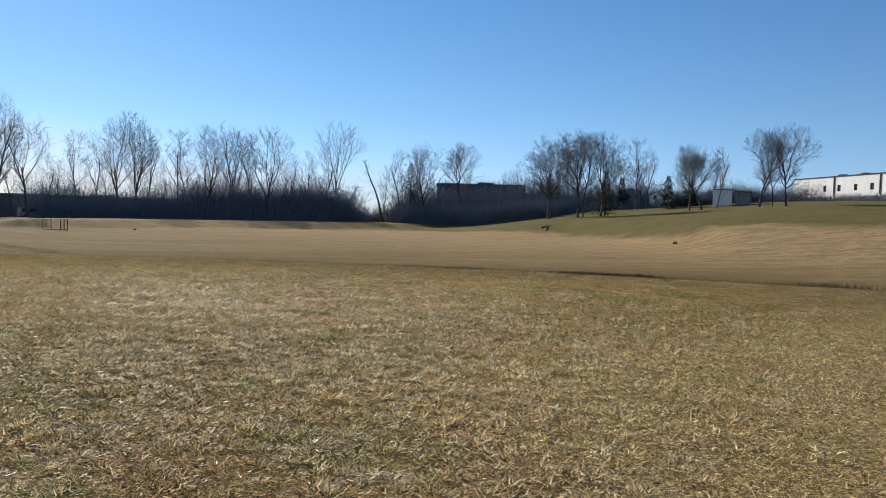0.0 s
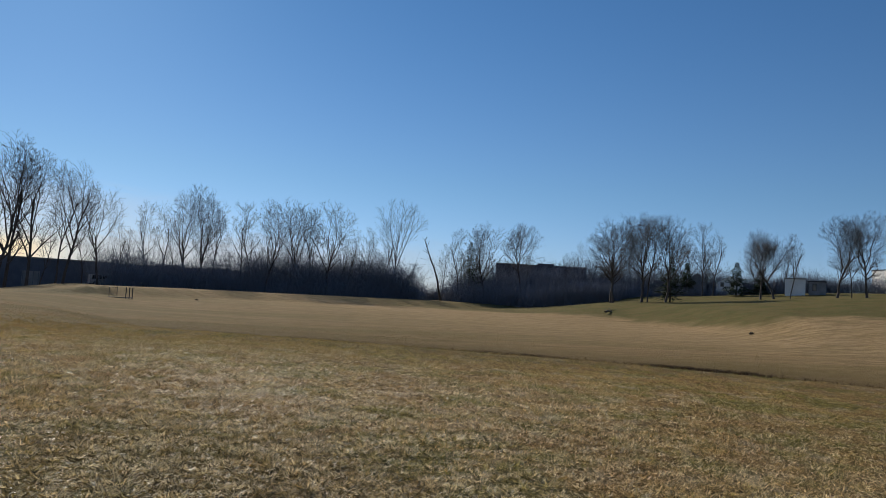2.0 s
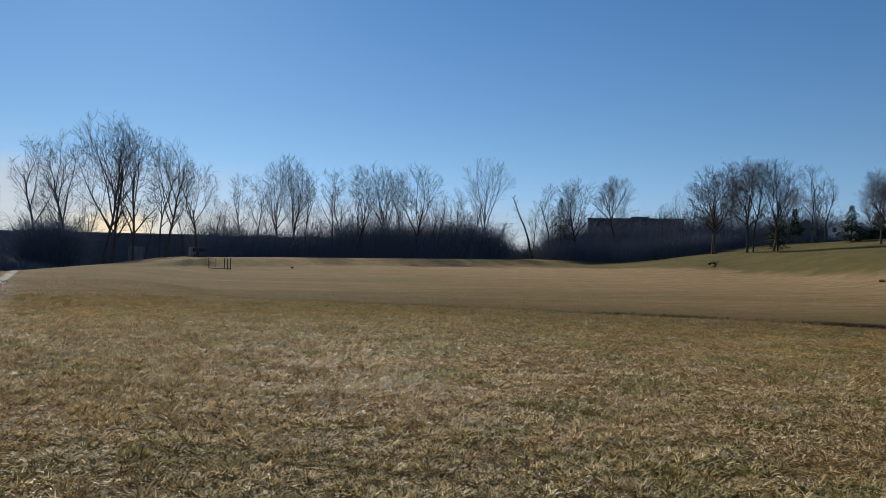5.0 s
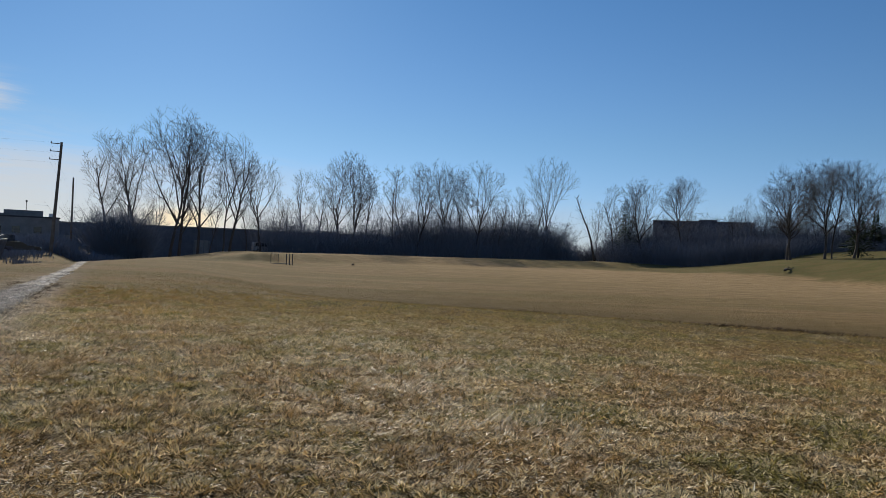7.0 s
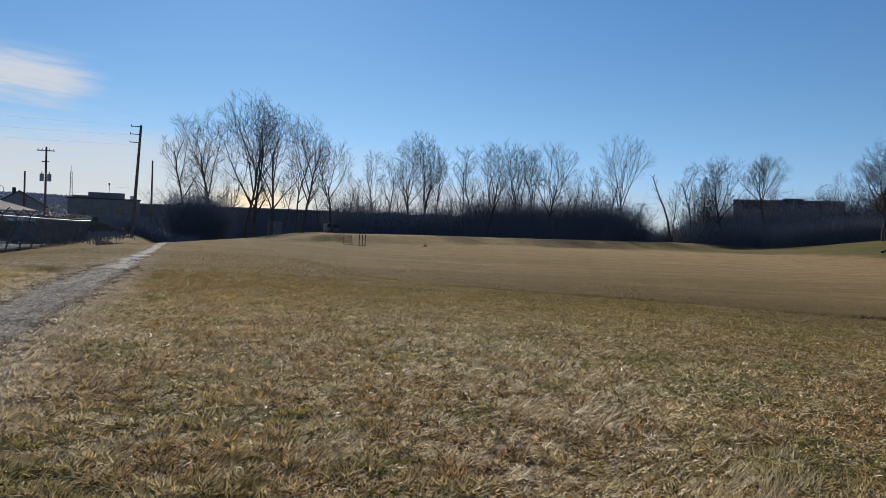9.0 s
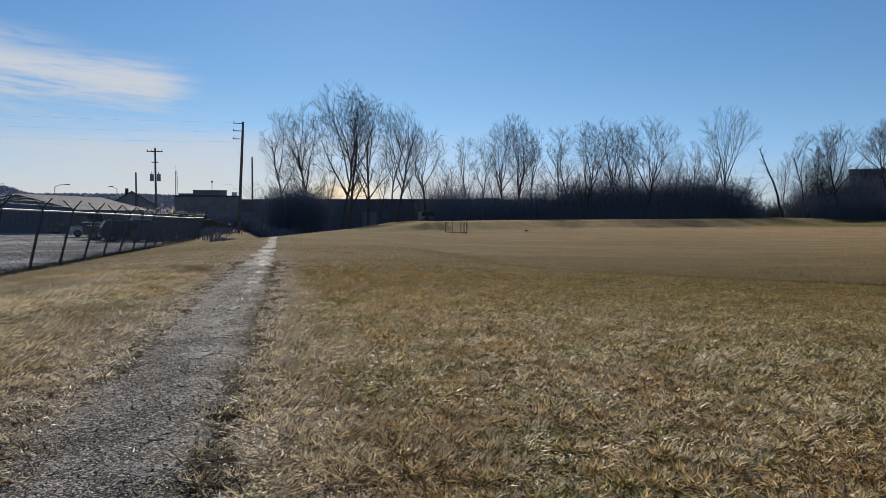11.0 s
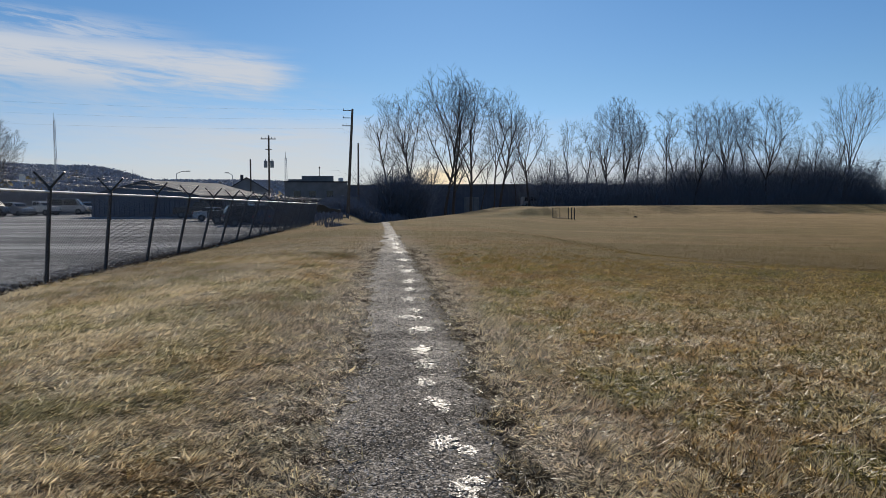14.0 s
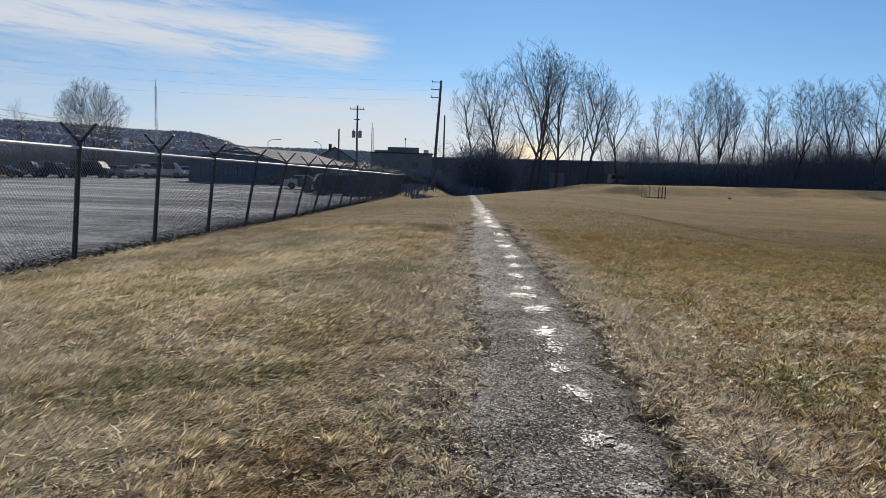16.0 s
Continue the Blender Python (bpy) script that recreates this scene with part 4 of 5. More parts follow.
def gabled(name, a, b, depth, foot, eaves, ridge, wall, roof, label, along_front=True):
    """A house or shed with a pitched roof, its ridge along the front or across it."""
    a, b = Vector((*a, 0)), Vector((*b, 0))
    way = b - a
    n = way.length
    ob = thing(name, pose(a.x, a.y, foot, 0, 0, math.degrees(math.atan2(way.y, way.x))), label, "building")
    e, r = eaves - foot, ridge - foot
    if along_front:
        pts = [(0, -1), (depth, -1), (depth, e), (depth / 2, r), (0, e)]
        bm = prism(pts, 0, n)
        m = Matrix(((0, 1, 0, 0), (1, 0, 0, 0), (0, 0, 1, 0), (0, 0, 0, 1)))
        bmesh.ops.transform(bm, matrix=m, verts=bm.verts)
        bmesh.ops.recalc_face_normals(bm, faces=bm.faces)
        part("wall", bm, wall, ob)
        for s in (0, 1):
            y0, y1 = (-0.35, depth / 2) if s == 0 else (depth + 0.35, depth / 2)
            k = 0.35 * (r - e) / (depth / 2)
            rm = prism([(y0, e - k + 0.01), (y1, r + 0.01), (y1, r + 0.16), (y0, e - k + 0.16)], -0.3, n + 0.3)
            bmesh.ops.transform(rm, matrix=m, verts=rm.verts)
            bmesh.ops.recalc_face_normals(rm, faces=rm.faces)
            part("roof_slope", rm, roof, ob)
    else:
        part("wall", prism([(0, -1), (n, -1), (n, e), (n / 2, r), (0, e)], 0, depth), wall, ob)
        k = 0.35 * (r - e) / (n / 2)
        part("roof_slope", prism([(-0.35, e - k + 0.01), (n / 2, r + 0.01), (n / 2, r + 0.16), (-0.35, e - k + 0.16)], -0.3, depth + 0.3), roof, ob)
        part("roof_slope", prism([(n + 0.35, e - k + 0.01), (n / 2, r + 0.01), (n / 2, r + 0.16), (n + 0.35, e - k + 0.16)], -0.3, depth + 0.3), roof, ob)
    return ob


lot_shed = gabled("metal_shed", (-34.0, 92.5), (-21.4, 90.8), 24, -1.13, 1.35, 3.05, WALL_DARK, ROOF_SLATE, "dark blue metal shed with grey gabled roof", False)
rib_wall(lot_shed, 12.7, 2.4, 0.6, WALL_DARK)
house = gabled("gabled_house", (-25.0, 121.8), (-18.4, 123.0), 9, -1.4, 2.1, 4.2, WALL_GREY, ROOF_DARK, "grey gabled building beyond the shed", False)
part("chimney", box(2.6, 3.0, 5.3, 0.5, 0.5, 0.9), WALL_BROWN, house)
part("window", box(3.3, -0.03, 2.2, 1.1, 0.06, 1.1), GLASS, house)
for a, b, e, r, wall, front, words in (((177.6, 123.0), (180.6, 118.8), 9.8, 11.6, WALL_GREY, False, "grey house behind the lawn trees"), ((182.0, 116.6), (186.0, 111.0), 9.4, 11.2, WALL_WHITE, False, "white gabled house behind the lawn trees")):
    h = gabled("house", a, b, 8, 7.3, e, r, wall, ROOF_GREY, words, front)
    part("window", box(1.5, -0.03, 1.0, 0.9, 0.06, 1.2), GLASS, h)
    part("window", box(4.2, -0.03, 1.0, 0.9, 0.06, 1.2), GLASS, h)
for a, b, words in (((52.0, 196.0), (58.0, 195.0), "house with a pale roof behind the dark shed"), ((66.0, 198.0), (71.0, 197.0), "low house with a pale roof behind brush")):
    gabled("house", a, b, 8, -1.5, 3.0, 4.8, WALL_BROWN, ROOF_GREY, words)


# ---- fence along the lot ----
FENCE_X, FENCE_STEP, FENCE_H = -6.35, 3.08, 1.86


def fence_foot(y):
    return Vector((FENCE_X, y, ground(FENCE_X, y)))


def fence_at(y, h):
    """A place on the fence, h above its foot: it leans over the lawn, more so further along."""
    lean = float(np.interp(y, [16, 19, 22.3, 25.4, 28.5, 31.5, 36], [4, 4, 5.7, 10.3, 12.5, 14.7, 16.5]))
    return fence_foot(y) + Vector((math.tan(radians(lean)) * h, 0, h))


def fence():
    ob = thing("fence", Matrix(), "black chain-link fence with barbed wire arms", "fence")
    ys = [16.15 + FENCE_STEP * i for i in range(-9, 19)]
    rnd = random.Random(8)
    for y in ys:
        extra = rnd.uniform(-0.012, 0.012)
        foot, top = fence_at(y, -0.25), fence_at(y, FENCE_H + 0.06) + Vector((extra, extra, 0))
        post = part("post", rod(foot, top, 0.044, 0.042, 10), BLACK_STEEL, ob)
        part("post_cap", rod(top, top + Vector((0, 0, 0.05)), 0.048, 0.03, 10), BLACK_STEEL, post)
        for sgn in (-1, 1):
            tip = top + Vector((sgn * 0.30, 0, 0.34))
            part("arm", rod(top + Vector((0, 0, 0.01)), tip, 0.028, 0.022, 6), BLACK_STEEL, post)
    for i in range(len(ys) - 1):
        y0, y1 = ys[i], ys[i + 1]
        part("top_rail", rod(fence_at(y0, FENCE_H), fence_at(y1, FENCE_H), 0.024, sides=8), GALVANISED, ob, "galvanised top rail")
        # woven wire: two families of slanting wires clipped to the bay
        pitch, segs = 0.076, []
        w = y1 - y0
        for fam in (1, -1):
            c = -FENCE_H if fam == 1 else 0.0
            while c < w + (0 if fam == 1 else FENCE_H):
                # wire: s = c + fam * h
                h0, h1 = 0.03, FENCE_H - 0.03
                if fam == 1:
                    h0, h1 = max(h0, -c), min(h1, w - c)
                else:
                    h0, h1 = max(h0, c - w), min(h1, c)
                if h1 - h0 > 0.05:
                    a, b = fence_at(y0 + c + fam * h0, h0), fence_at(y0 + c + fam * h1, h1)
                    segs.append((a.x + 0.03, a.y, a.z, b.x + 0.03, b.y, b.z, 0.0034, 0.0034))
                c += pitch
        v, f = tubes(np.array(segs), 3)
        part("wire_mesh", mesh_from("wire_mesh", v, f, WIRE), WIRE, ob, "chain-link wire mesh")
        for sgn in (-1, 1):
            for k in (0.35, 0.68, 0.97):
                off = Vector((sgn * 0.30 * k, 0, 0.07 + 0.34 * k))
                a, b = fence_at(y0, FENCE_H) + off, fence_at(y1, FENCE_H) + off
                mid = (a + b) / 2 - Vector((0, 0, 0.02))
                segs = [(*a, *mid, 0.003, 0.003), (*mid, *b, 0.003, 0.003)]
                for q in range(1, 20):
                    p = a.lerp(b, q / 20) - Vector((0, 0, 0.02 * (1 - abs(q / 10 - 1))))
                    segs.append((p.x - 0.012, p.y - 0.01, p.z - 0.012, p.x + 0.012, p.y + 0.01, p.z + 0.012, 0.002, 0.002))
                v, f = tubes(np.array(segs), 3)
                part("barbed_wire", mesh_from("barbed_wire", v, f, WIRE), WIRE, ob)


fence()


# ---- poles and wires ----
def leaning_pole():
    x, y = -4.6, 99.3
    z = ground(x, y)
    ob = thing("utility_pole", pose(x, y, z), "tall leaning wooden utility pole with short side arms", "utility pole", "utility poles")
    full = 12.5 - z
    part("pole", rod((0, 0, -0.5), (0.055 * full, 0, full), 0.22, 0.14, 12), POLE_WOOD, ob)
    for h, w in ((full - 0.25, 1.1), (full - 1.2, 1.1), (full - 2.2, 1.1)):
        cx = 0.055 * h
        arm = part("arm", box(cx - 0.62, -0.12, h, w, 0.1, 0.09, bevel=0.01), POLE_WOOD, ob)
        part("insulator", rod((cx - 1.1, -0.12, h + 0.09), (cx - 1.1, -0.12, h + 0.3), 0.05, 0.03), CERAMIC, arm)


def plain_pole(x, y, top, r, label):
    z = ground(x, y)
    ob = thing("utility_pole", pose(x, y, z), label, "utility pole", "utility poles")
    part("pole", rod((0, 0, -0.4), (0.03, 0, top - z), r, r * 0.7, 10), POLE_WOOD, ob)
    part("cap", rod((0.03, 0, top - z), (0.03, 0, top - z + 0.12), r * 0.8, r * 0.3, 8), CERAMIC, ob)
    return ob


def transformer_pole():
    x, y = -16.7, 113.1
    ob = plain_pole(x, y, 10.1, 0.17, "wooden utility pole with crossarm and two grey transformers")
    h = 10.1 - ground(x, y)
    arm = part("crossarm", box(0, -0.14, h - 0.5, 2.2, 0.1, 0.12, bevel=0.01), POLE_WOOD, ob)
    for k in (-0.95, -0.45, 0.45, 0.95):
        part("insulator", rod((k, -0.14, h - 0.38), (k, -0.14, h - 0.15), 0.05, 0.03), CERAMIC, arm)
    part("crossarm", box(0, -0.14, h - 2.0, 0.9, 0.1, 0.12, bevel=0.01), POLE_WOOD, ob)
    for k in (-0.46, 0.46):
        can = part("transformer", rod((k, -0.05, h - 4.6), (k, -0.05, h - 3.6), 0.26, sides=14), CERAMIC, ob, "grey transformer can")
        part("bushing", rod((k, -0.05, h - 3.6), (k, -0.05, h - 3.3), 0.07, 0.04), CERAMIC, can)


leaning_pole()
transformer_pole()
plain_pole(-4.9, 144.3, 11.3, 0.19, "wooden utility pole behind the leaning pole")
plain_pole(-21.1, 122.5, 7.1, 0.16, "short wooden utility pole beyond the lot")


def lattice_mast(x, y, top, w, label):
    z = ground(x, y)
    ob = thing("radio_mast", pose(x, y, z), label, "mast", "masts")
    h = top - z
    for k in range(3):
        a = k * 2.094
        part("leg", rod((w * math.cos(a), w * math.sin(a), -0.2), (w * 0.5 * math.cos(a), w * 0.5 * math.sin(a), h), 0.05, 0.04, 6), GALVANISED, ob)
    n = int(h / 0.9)
    bm = bmesh.new()
    for i in range(n):
        for k in range(3):
            f0, f1 = 1 - 0.5 * i / n, 1 - 0.5 * (i + 1) / n
            a, b = k * 2.094, (k + 1) * 2.094
            add_rod(bm, (w * f0 * math.cos(a), w * f0 * math.sin(a), h * i / n), (w * f1 * math.cos(b), w * f1 * math.sin(b), h * (i + 1) / n), 0.025, sides=4)
    part("bracing", bm, GALVANISED, ob)
    part("aerial", rod((0, 0, h - 0.2), (0, 0, h + 1.4), 0.05, 0.02, 6), BLACK_STEEL, ob)


lattice_mast(-22.4, 172.9, 10.0, 0.45, "grey lattice mast beyond the buildings")
lattice_mast(-63.4, 151.3, 16.0, 0.35, "tall thin radio mast beyond the lot")


def lot_lamp(x, y, top, reach):
    z = ground(x, y)
    ob = thing("street_lamp", pose(x, y, z), "grey street lamp with a curved arm", "street lamp", "street lamps")
    h = top - z
    part("pole", rod((0, 0, -0.3), (0, 0, h - 0.4), 0.09, 0.06), GALVANISED, ob)
    arm = part("arm", add_rod(rod((0, 0, h - 0.4), (reach * 0.5, 0, h - 0.05), 0.05), (reach * 0.5, 0, h - 0.05), (reach, 0, h), 0.05), GALVANISED, ob)
    part("lamp_head", box(reach + 0.25, 0, h - 0.06, 0.7, 0.26, 0.14, bevel=0.03), CERAMIC, arm)


def sign_board(x, y, z0, z1, w):
    z = ground(x, y)
    ob = thing("sign", pose(x, y, z, 0, 0, -20), "blank white sign board on a post beyond the lot", "sign")
    part("post", rod((0, 0.05, -0.3), (0, 0.05, z1 - z - 0.1), 0.06), GALVANISED, ob)
    part("board", box(0, 0, z0 - z, w, 0.06, z1 - z0, bevel=0.01), WALL_WHITE, ob, "white board")


sign_board(-51.35, 112.8, 3.4, 4.5, 1.1)
lot_lamp(-35.5, 133.0, 5.6, 1.7)
lot_lamp(-26.5, 135.0, 5.4, -1.2)


def cable(a, b, sag, label):
    pts = [Vector(a).lerp(Vector(b), i / 24) - Vector((0, 0, sag * 4 * (i / 24) * (1 - i / 24))) for i in range(25)]
    way = (Vector(b) - Vector(a)).normalized()
    side = way.cross(Vector((0, 0, 1))).normalized() * 0.0035
    up = Vector((0, 0, 0.0035))
    v = [p + o for p in pts for o in (side, up, -side, -up)]
    f = [(4 * i + k, 4 * i + (k + 1) % 4, 4 * i + 4 + (k + 1) % 4, 4 * i + 4 + k) for i in range(24) for k in range(4)]
    ob = new("overhead_cable", mesh_from("overhead_cable", v, f, BLACK_STEEL))
    tagged(ob, label, "cable", "overhead cables")


for k, z in enumerate((12.4, 11.2, 10.0)):
    cable((-5.0, 99.2, z), (-80.0, 78.0, z + 0.8), 1.0, "thin black overhead cable from the leaning pole")
    cable((-5.0, 99.4, z), (-5.8, 144.3, 10.9 - 0.5 * k), 0.5, "thin black overhead cable between wooden poles")


# ---- vehicles ----
def wheel(parent, x, y, r):
    tyre = part("wheel", rod((x, y - 0.11, r), (x, y + 0.11, r), r, sides=18), RUBBER, parent)
    part("rim", rod((x, y - 0.116, r), (x, y + 0.116, r), r * 0.5, sides=12), ALLOY, tyre)


SHAPES = {
    # side outline of the body and of the glazed cabin, nose to +x
    "suv": ([(-2.3, 0.35), (2.2, 0.35), (2.35, 0.6), (2.3, 0.95), (1.2, 1.08), (0.55, 1.12), (-2.25, 1.12), (-2.38, 0.7)], [(0.95, 1.1), (0.3, 1.66), (-1.9, 1.7), (-2.25, 1.1)]),
    "sedan": ([(-2.3, 0.3), (2.2, 0.3), (2.32, 0.55), (2.2, 0.8), (1.0, 0.92), (-1.5, 0.96), (-2.25, 0.95), (-2.36, 0.6)], [(0.95, 0.92), (0.2, 1.38), (-1.0, 1.4), (-1.75, 0.95)]),
    "pickup": ([(-2.8, 0.45), (2.5, 0.45), (2.65, 0.7), (2.6, 1.1), (1.3, 1.2), (-2.8, 1.2)], [(1.2, 1.18), (0.65, 1.82), (-0.55, 1.84), (-0.75, 1.18)]),
    "van": ([(-2.6, 0.4), (2.3, 0.4), (2.5, 0.7), (2.35, 1.1), (1.9, 1.2), (-2.6, 1.2)], [(1.9, 1.18), (1.2, 2.1), (-2.5, 2.15), (-2.6, 1.18)]),
}


def vehicle(kind, x, y, turn, colour, label, name="car", z=None):
    body, cabin = SHAPES[kind]
    ob = thing(name, pose(x, y, ground(x, y) + 0.02, 0, 0, turn), label, name.replace("_", " "), "vehicles in the lot")
    shell = part("body", prism(body, -0.88, 0.88, 0.06), colour, ob)
    part("cabin", prism(cabin, -0.78, 0.78, 0.05), colour, ob)
    cx = [p[0] for p in cabin]
    cz = [p[1] for p in cabin]
    lo, hi = min(cz) + 0.1, max(cz) - 0.1
    front, back = max(cx), min(cx)
    mid = (front + back) / 2
    for s in (-1, 1):
        for a, b, c, d in ((mid + 0.05, front - 0.35, mid + 0.05, front - 0.75), (back + 0.25, mid - 0.05, back + 0.35, mid - 0.05)):
            bm = prism([(a, lo), (b, lo), (max(d, c + 0.15), hi), (c, hi)], s * 0.785 - 0.012, s * 0.785 + 0.012)
            part("side_window", bm, GLASS, ob)
        part("headlight", box(max(p[0] for p in body) - 0.08, s * 0.62, 0.68, 0.14, 0.34, 0.16, bevel=0.03), CHROME, shell)
        part("tail_light", box(min(p[0] for p in body) + 0.06, s * 0.68, 0.75, 0.14, 0.22, 0.2, bevel=0.03), LAMP_RED, shell)
        part("mirror", box(front - 0.45, s * 0.95, lo + 0.02, 0.12, 0.2, 0.14, bevel=0.03), colour, ob)
    bm = prism([(front - 0.06, lo), (front - 0.02, lo), (cx[1] + 0.05, hi), (cx[1] + 0.01, hi)], -0.68, 0.68)
    part("windscreen", bm, GLASS, ob)
    part("bumper", box(max(p[0] for p in body) - 0.02, 0, 0.42, 0.16, 1.6, 0.18, bevel=0.04), ROOF_DARK, ob)
    r = 0.40 if kind in ("pickup", "van") else 0.34
    for wx in (min(p[0] for p in body) + 0.85, max(p[0] for p in body) - 0.95):
        for s in (-1, 1):
            wheel(ob, wx, s * 0.80, r)
    return ob


SILVER, WHITE_P, BLACK_P = paint("silver_paint", (0.42, 0.43, 0.45)), paint("white_paint", (0.75, 0.75, 0.74)), paint("black_paint", (0.02, 0.02, 0.022))
BLUE_P, RED_P, OLIVE_P = paint("dark_blue_paint", (0.03, 0.045, 0.085)), paint("dark_red_paint", (0.05, 0.012, 0.014)), paint("drab_paint", (0.05, 0.055, 0.045))
vehicle("pickup", -49.9, 91.0, -10, BLUE_P, "dark blue pickup truck parked across the lot", "pickup_truck")
vehicle("van", -47.1, 94.8, -5, BLACK_P, "dark van parked across the lot", "van")
vehicle("suv", -45.1, 98.1, -30, SILVER, "silver car parked nose out across the lot", "car")
vehicle("pickup", -43.6, 101.0, -25, WHITE_P, "white pickup truck parked across the lot", "pickup_truck")
vehicle("van", -42.3, 105.9, 5, SILVER, "silver minivan parked beside the metal shed", "van")
vehicle("suv", -41.5, 110.5, -60, WHITE_P, "white car parked beside the metal shed", "car")
vehicle("sedan", -53.2, 86.7, 0, RED_P, "dark red car parked across the lot", "car")
vehicle("pickup", -54.3, 93.0, 10, BLACK_P, "black pickup truck parked across the lot", "pickup_truck")
vehicle("sedan", -16.2, 77.6, 15, WHITE_P, "white car seen through the fence", "car")
vehicle("van", -20.8, 94.0, 70, OLIVE_P, "drab van in a crowded row of vehicles", "van")
vehicle("pickup", -20.6, 88.5, 10, BLACK_P, "black pickup beside the metal shed", "pickup_truck")
vehicle("van", -15.7, 82.8, 100, BLACK_P, "black van in a crowded row", "van")
vehicle("pickup", -12.2, 69.3, 0, BLACK_P, "black pickup in a crowded row", "pickup_truck")
vehicle("suv", -13.0, 75.3, 80, WHITE_P, "white car in a crowded row", "van")
vehicle("suv", -10.6, 65.2, 20, BLACK_P, "black sport utility car near the fence", "car")
vehicle("suv", -10.7, 72.6, 15, SILVER, "silver car in a crowded row", "car")
vehicle("sedan", -8.6, 63.8, 75, BLUE_P, "dark blue car near the fence", "car")
vehicle("van", -9.6, 75.8, 90, BLACK_P, "black van at the end of the row", "van")
vehicle("pickup", -7.9, 69.9, 85, OLIVE_P, "drab pickup at the end of the row", "pickup_truck")
vehicle("sedan", -11.1, 89.7, 15, WHITE_P, "white car behind the crowded row", "car")
vehicle("van", -10.4, 97.8, 70, BLACK_P, "black van behind the crowded row", "van")
vehicle("suv", -13.8, 101.4, 10, SILVER, "silver car behind the crowded row", "car")
vehicle("pickup", -15.6, 95.1, 40, WHITE_P, "white pickup behind the crowded row", "pickup_truck")
vehicle("sedan", -11.5, 77.2, 10, BLACK_P, "black car near the end of the lot", "car")
vehicle("suv", -12.6, 89.2, 60, SILVER, "silver car near the end of the lot", "car")
vehicle("pickup", -10.0, 83.5, 100, BLACK_P, "black pickup near the end of the lot", "pickup_truck")
vehicle("sedan", -10.4, 94.6, 30, BLUE_P, "dark blue car near the end of the lot", "car")
vehicle("van", -9.5, 99.8, 85, OLIVE_P, "drab van near the end of the lot", "van")
vehicle("sedan", -7.7, 96.0, 15, BLACK_P, "dark car near the end of the lot", "car")
vehicle("van", 31.0, 154.5, 12, SILVER, "grey van parked behind the field edge", "van")
vehicle("pickup", 36.2, 152.5, 8, SILVER, "silver pickup truck parked behind the field edge", "pickup_truck")
thicket([(-95, 84), (-60, 108), (-36, 118)], 8, 2.5, 5.5, 4200, 7, "dark leafless brush on the bank behind the lot")


# ---- the small frame on the field and other loose things ----
def goal_frame():
    x, y = 21.6, 90.0
    ob = thing("pipe_stand", pose(x, y, ground(x, y), 0, 0, -8), "small dark open pipe stand on the field", "stand")
    for px, r in ((-1.35, 0.03), (-0.45, 0.03), (0.55, 0.055), (0.95, 0.055), (1.3, 0.055)):
        part("post", rod((px, 0.25 * (px > 0.9), -0.2), (px, 0.25 * (px > 0.9), 1.35), r), BLACK_STEEL, ob)
    part("foot_bar", rod((-1.35, 0, 0.1), (1.3, 0, 0.1), 0.05), BLACK_STEEL, ob)
    part("top_bar", rod((-1.35, 0, 1.3), (-0.45, 0, 1.3), 0.025), BLACK_STEEL, ob)
    for k in range(6):
        part("wire", rod((-1.2 + 0.13 * k, 0, 0.1), (-1.2 + 0.13 * k, 0, 1.3), 0.012, sides=5), BLACK_STEEL, ob)


goal_frame()


def log(x, y, length, turn):
    rnd = random.Random(int(x))
    ob = thing("fallen_branch", pose(x, y, ground(x, y), 0, 0, turn), "dark fallen branch lying on the grass", "branch")
    p, segs = Vector((-length / 2, 0, 0.15)), []
    for i in range(6):
        q = p + Vector((length / 6, rnd.gauss(0, 0.12), rnd.gauss(0, 0.06)))
        segs.append((*p, *q, 0.2 - 0.025 * i, 0.18 - 0.025 * i))
        t = q + Vector((rnd.uniform(0.3, 0.9), rnd.choice((-1, 1)) * rnd.uniform(0.5, 1.0), rnd.uniform(0.2, 0.7)))
        segs.append((*q, *t, 0.06, 0.02))
        p = q
    v, f = tubes(np.array(segs), 6)
    part("stem", mesh_from("stem", v, f, BARK, True), BARK, ob)


log(107.3, 88.2, 4.6, 20)


def weed_clump(x, y, size, seed):
    """A small dark clump of dead weed stems, with a knot of old leaves at its foot."""
    rnd = np.random.default_rng(seed)
    ob = thing("weed_clump", pose(x, y, ground(x, y)), "small dark clump of dead weeds on the lawn", "weeds", "weed clumps on the field")
    n = 160
    base = np.column_stack([rnd.normal(0, size * 0.28, n), rnd.normal(0, size * 0.28, n), np.full(n, -0.02)])
    tip = base + np.column_stack([rnd.normal(0, size * 0.3, n), rnd.normal(0, size * 0.3, n), size * rnd.uniform(0.3, 1.0, n)])
    v, f = ribbons(base, tip, rnd.uniform(0.008, 0.02, n) * (0.5 + size), rnd)
    part("stems", mesh_from("stems", v, f, BARK), BARK, ob)
    c = np.column_stack([rnd.normal(0, size * 0.35, n), rnd.normal(0, size * 0.35, n), rnd.uniform(0.01, size * 0.25, n)])
    u, w = rnd.normal(0, size * 0.09, (n, 3)), rnd.normal(0, size * 0.09, (n, 3))
    part("leaves", mesh_from("leaves", np.stack([c - u, c - w, c + u, c + w], 1).reshape(-1, 3), np.arange(4 * n).reshape(-1, 4), LEAVES), LEAVES, ob, "dry brown leaves")


for i, (x, y, size) in enumerate([(78.6, 41.5, 0.32), (33.5, 99.0, 0.28), (1.45, 21.5, 0.05), (1.55, 23.5, 0.06)]):
    weed_clump(x, y, size, 90 + i)


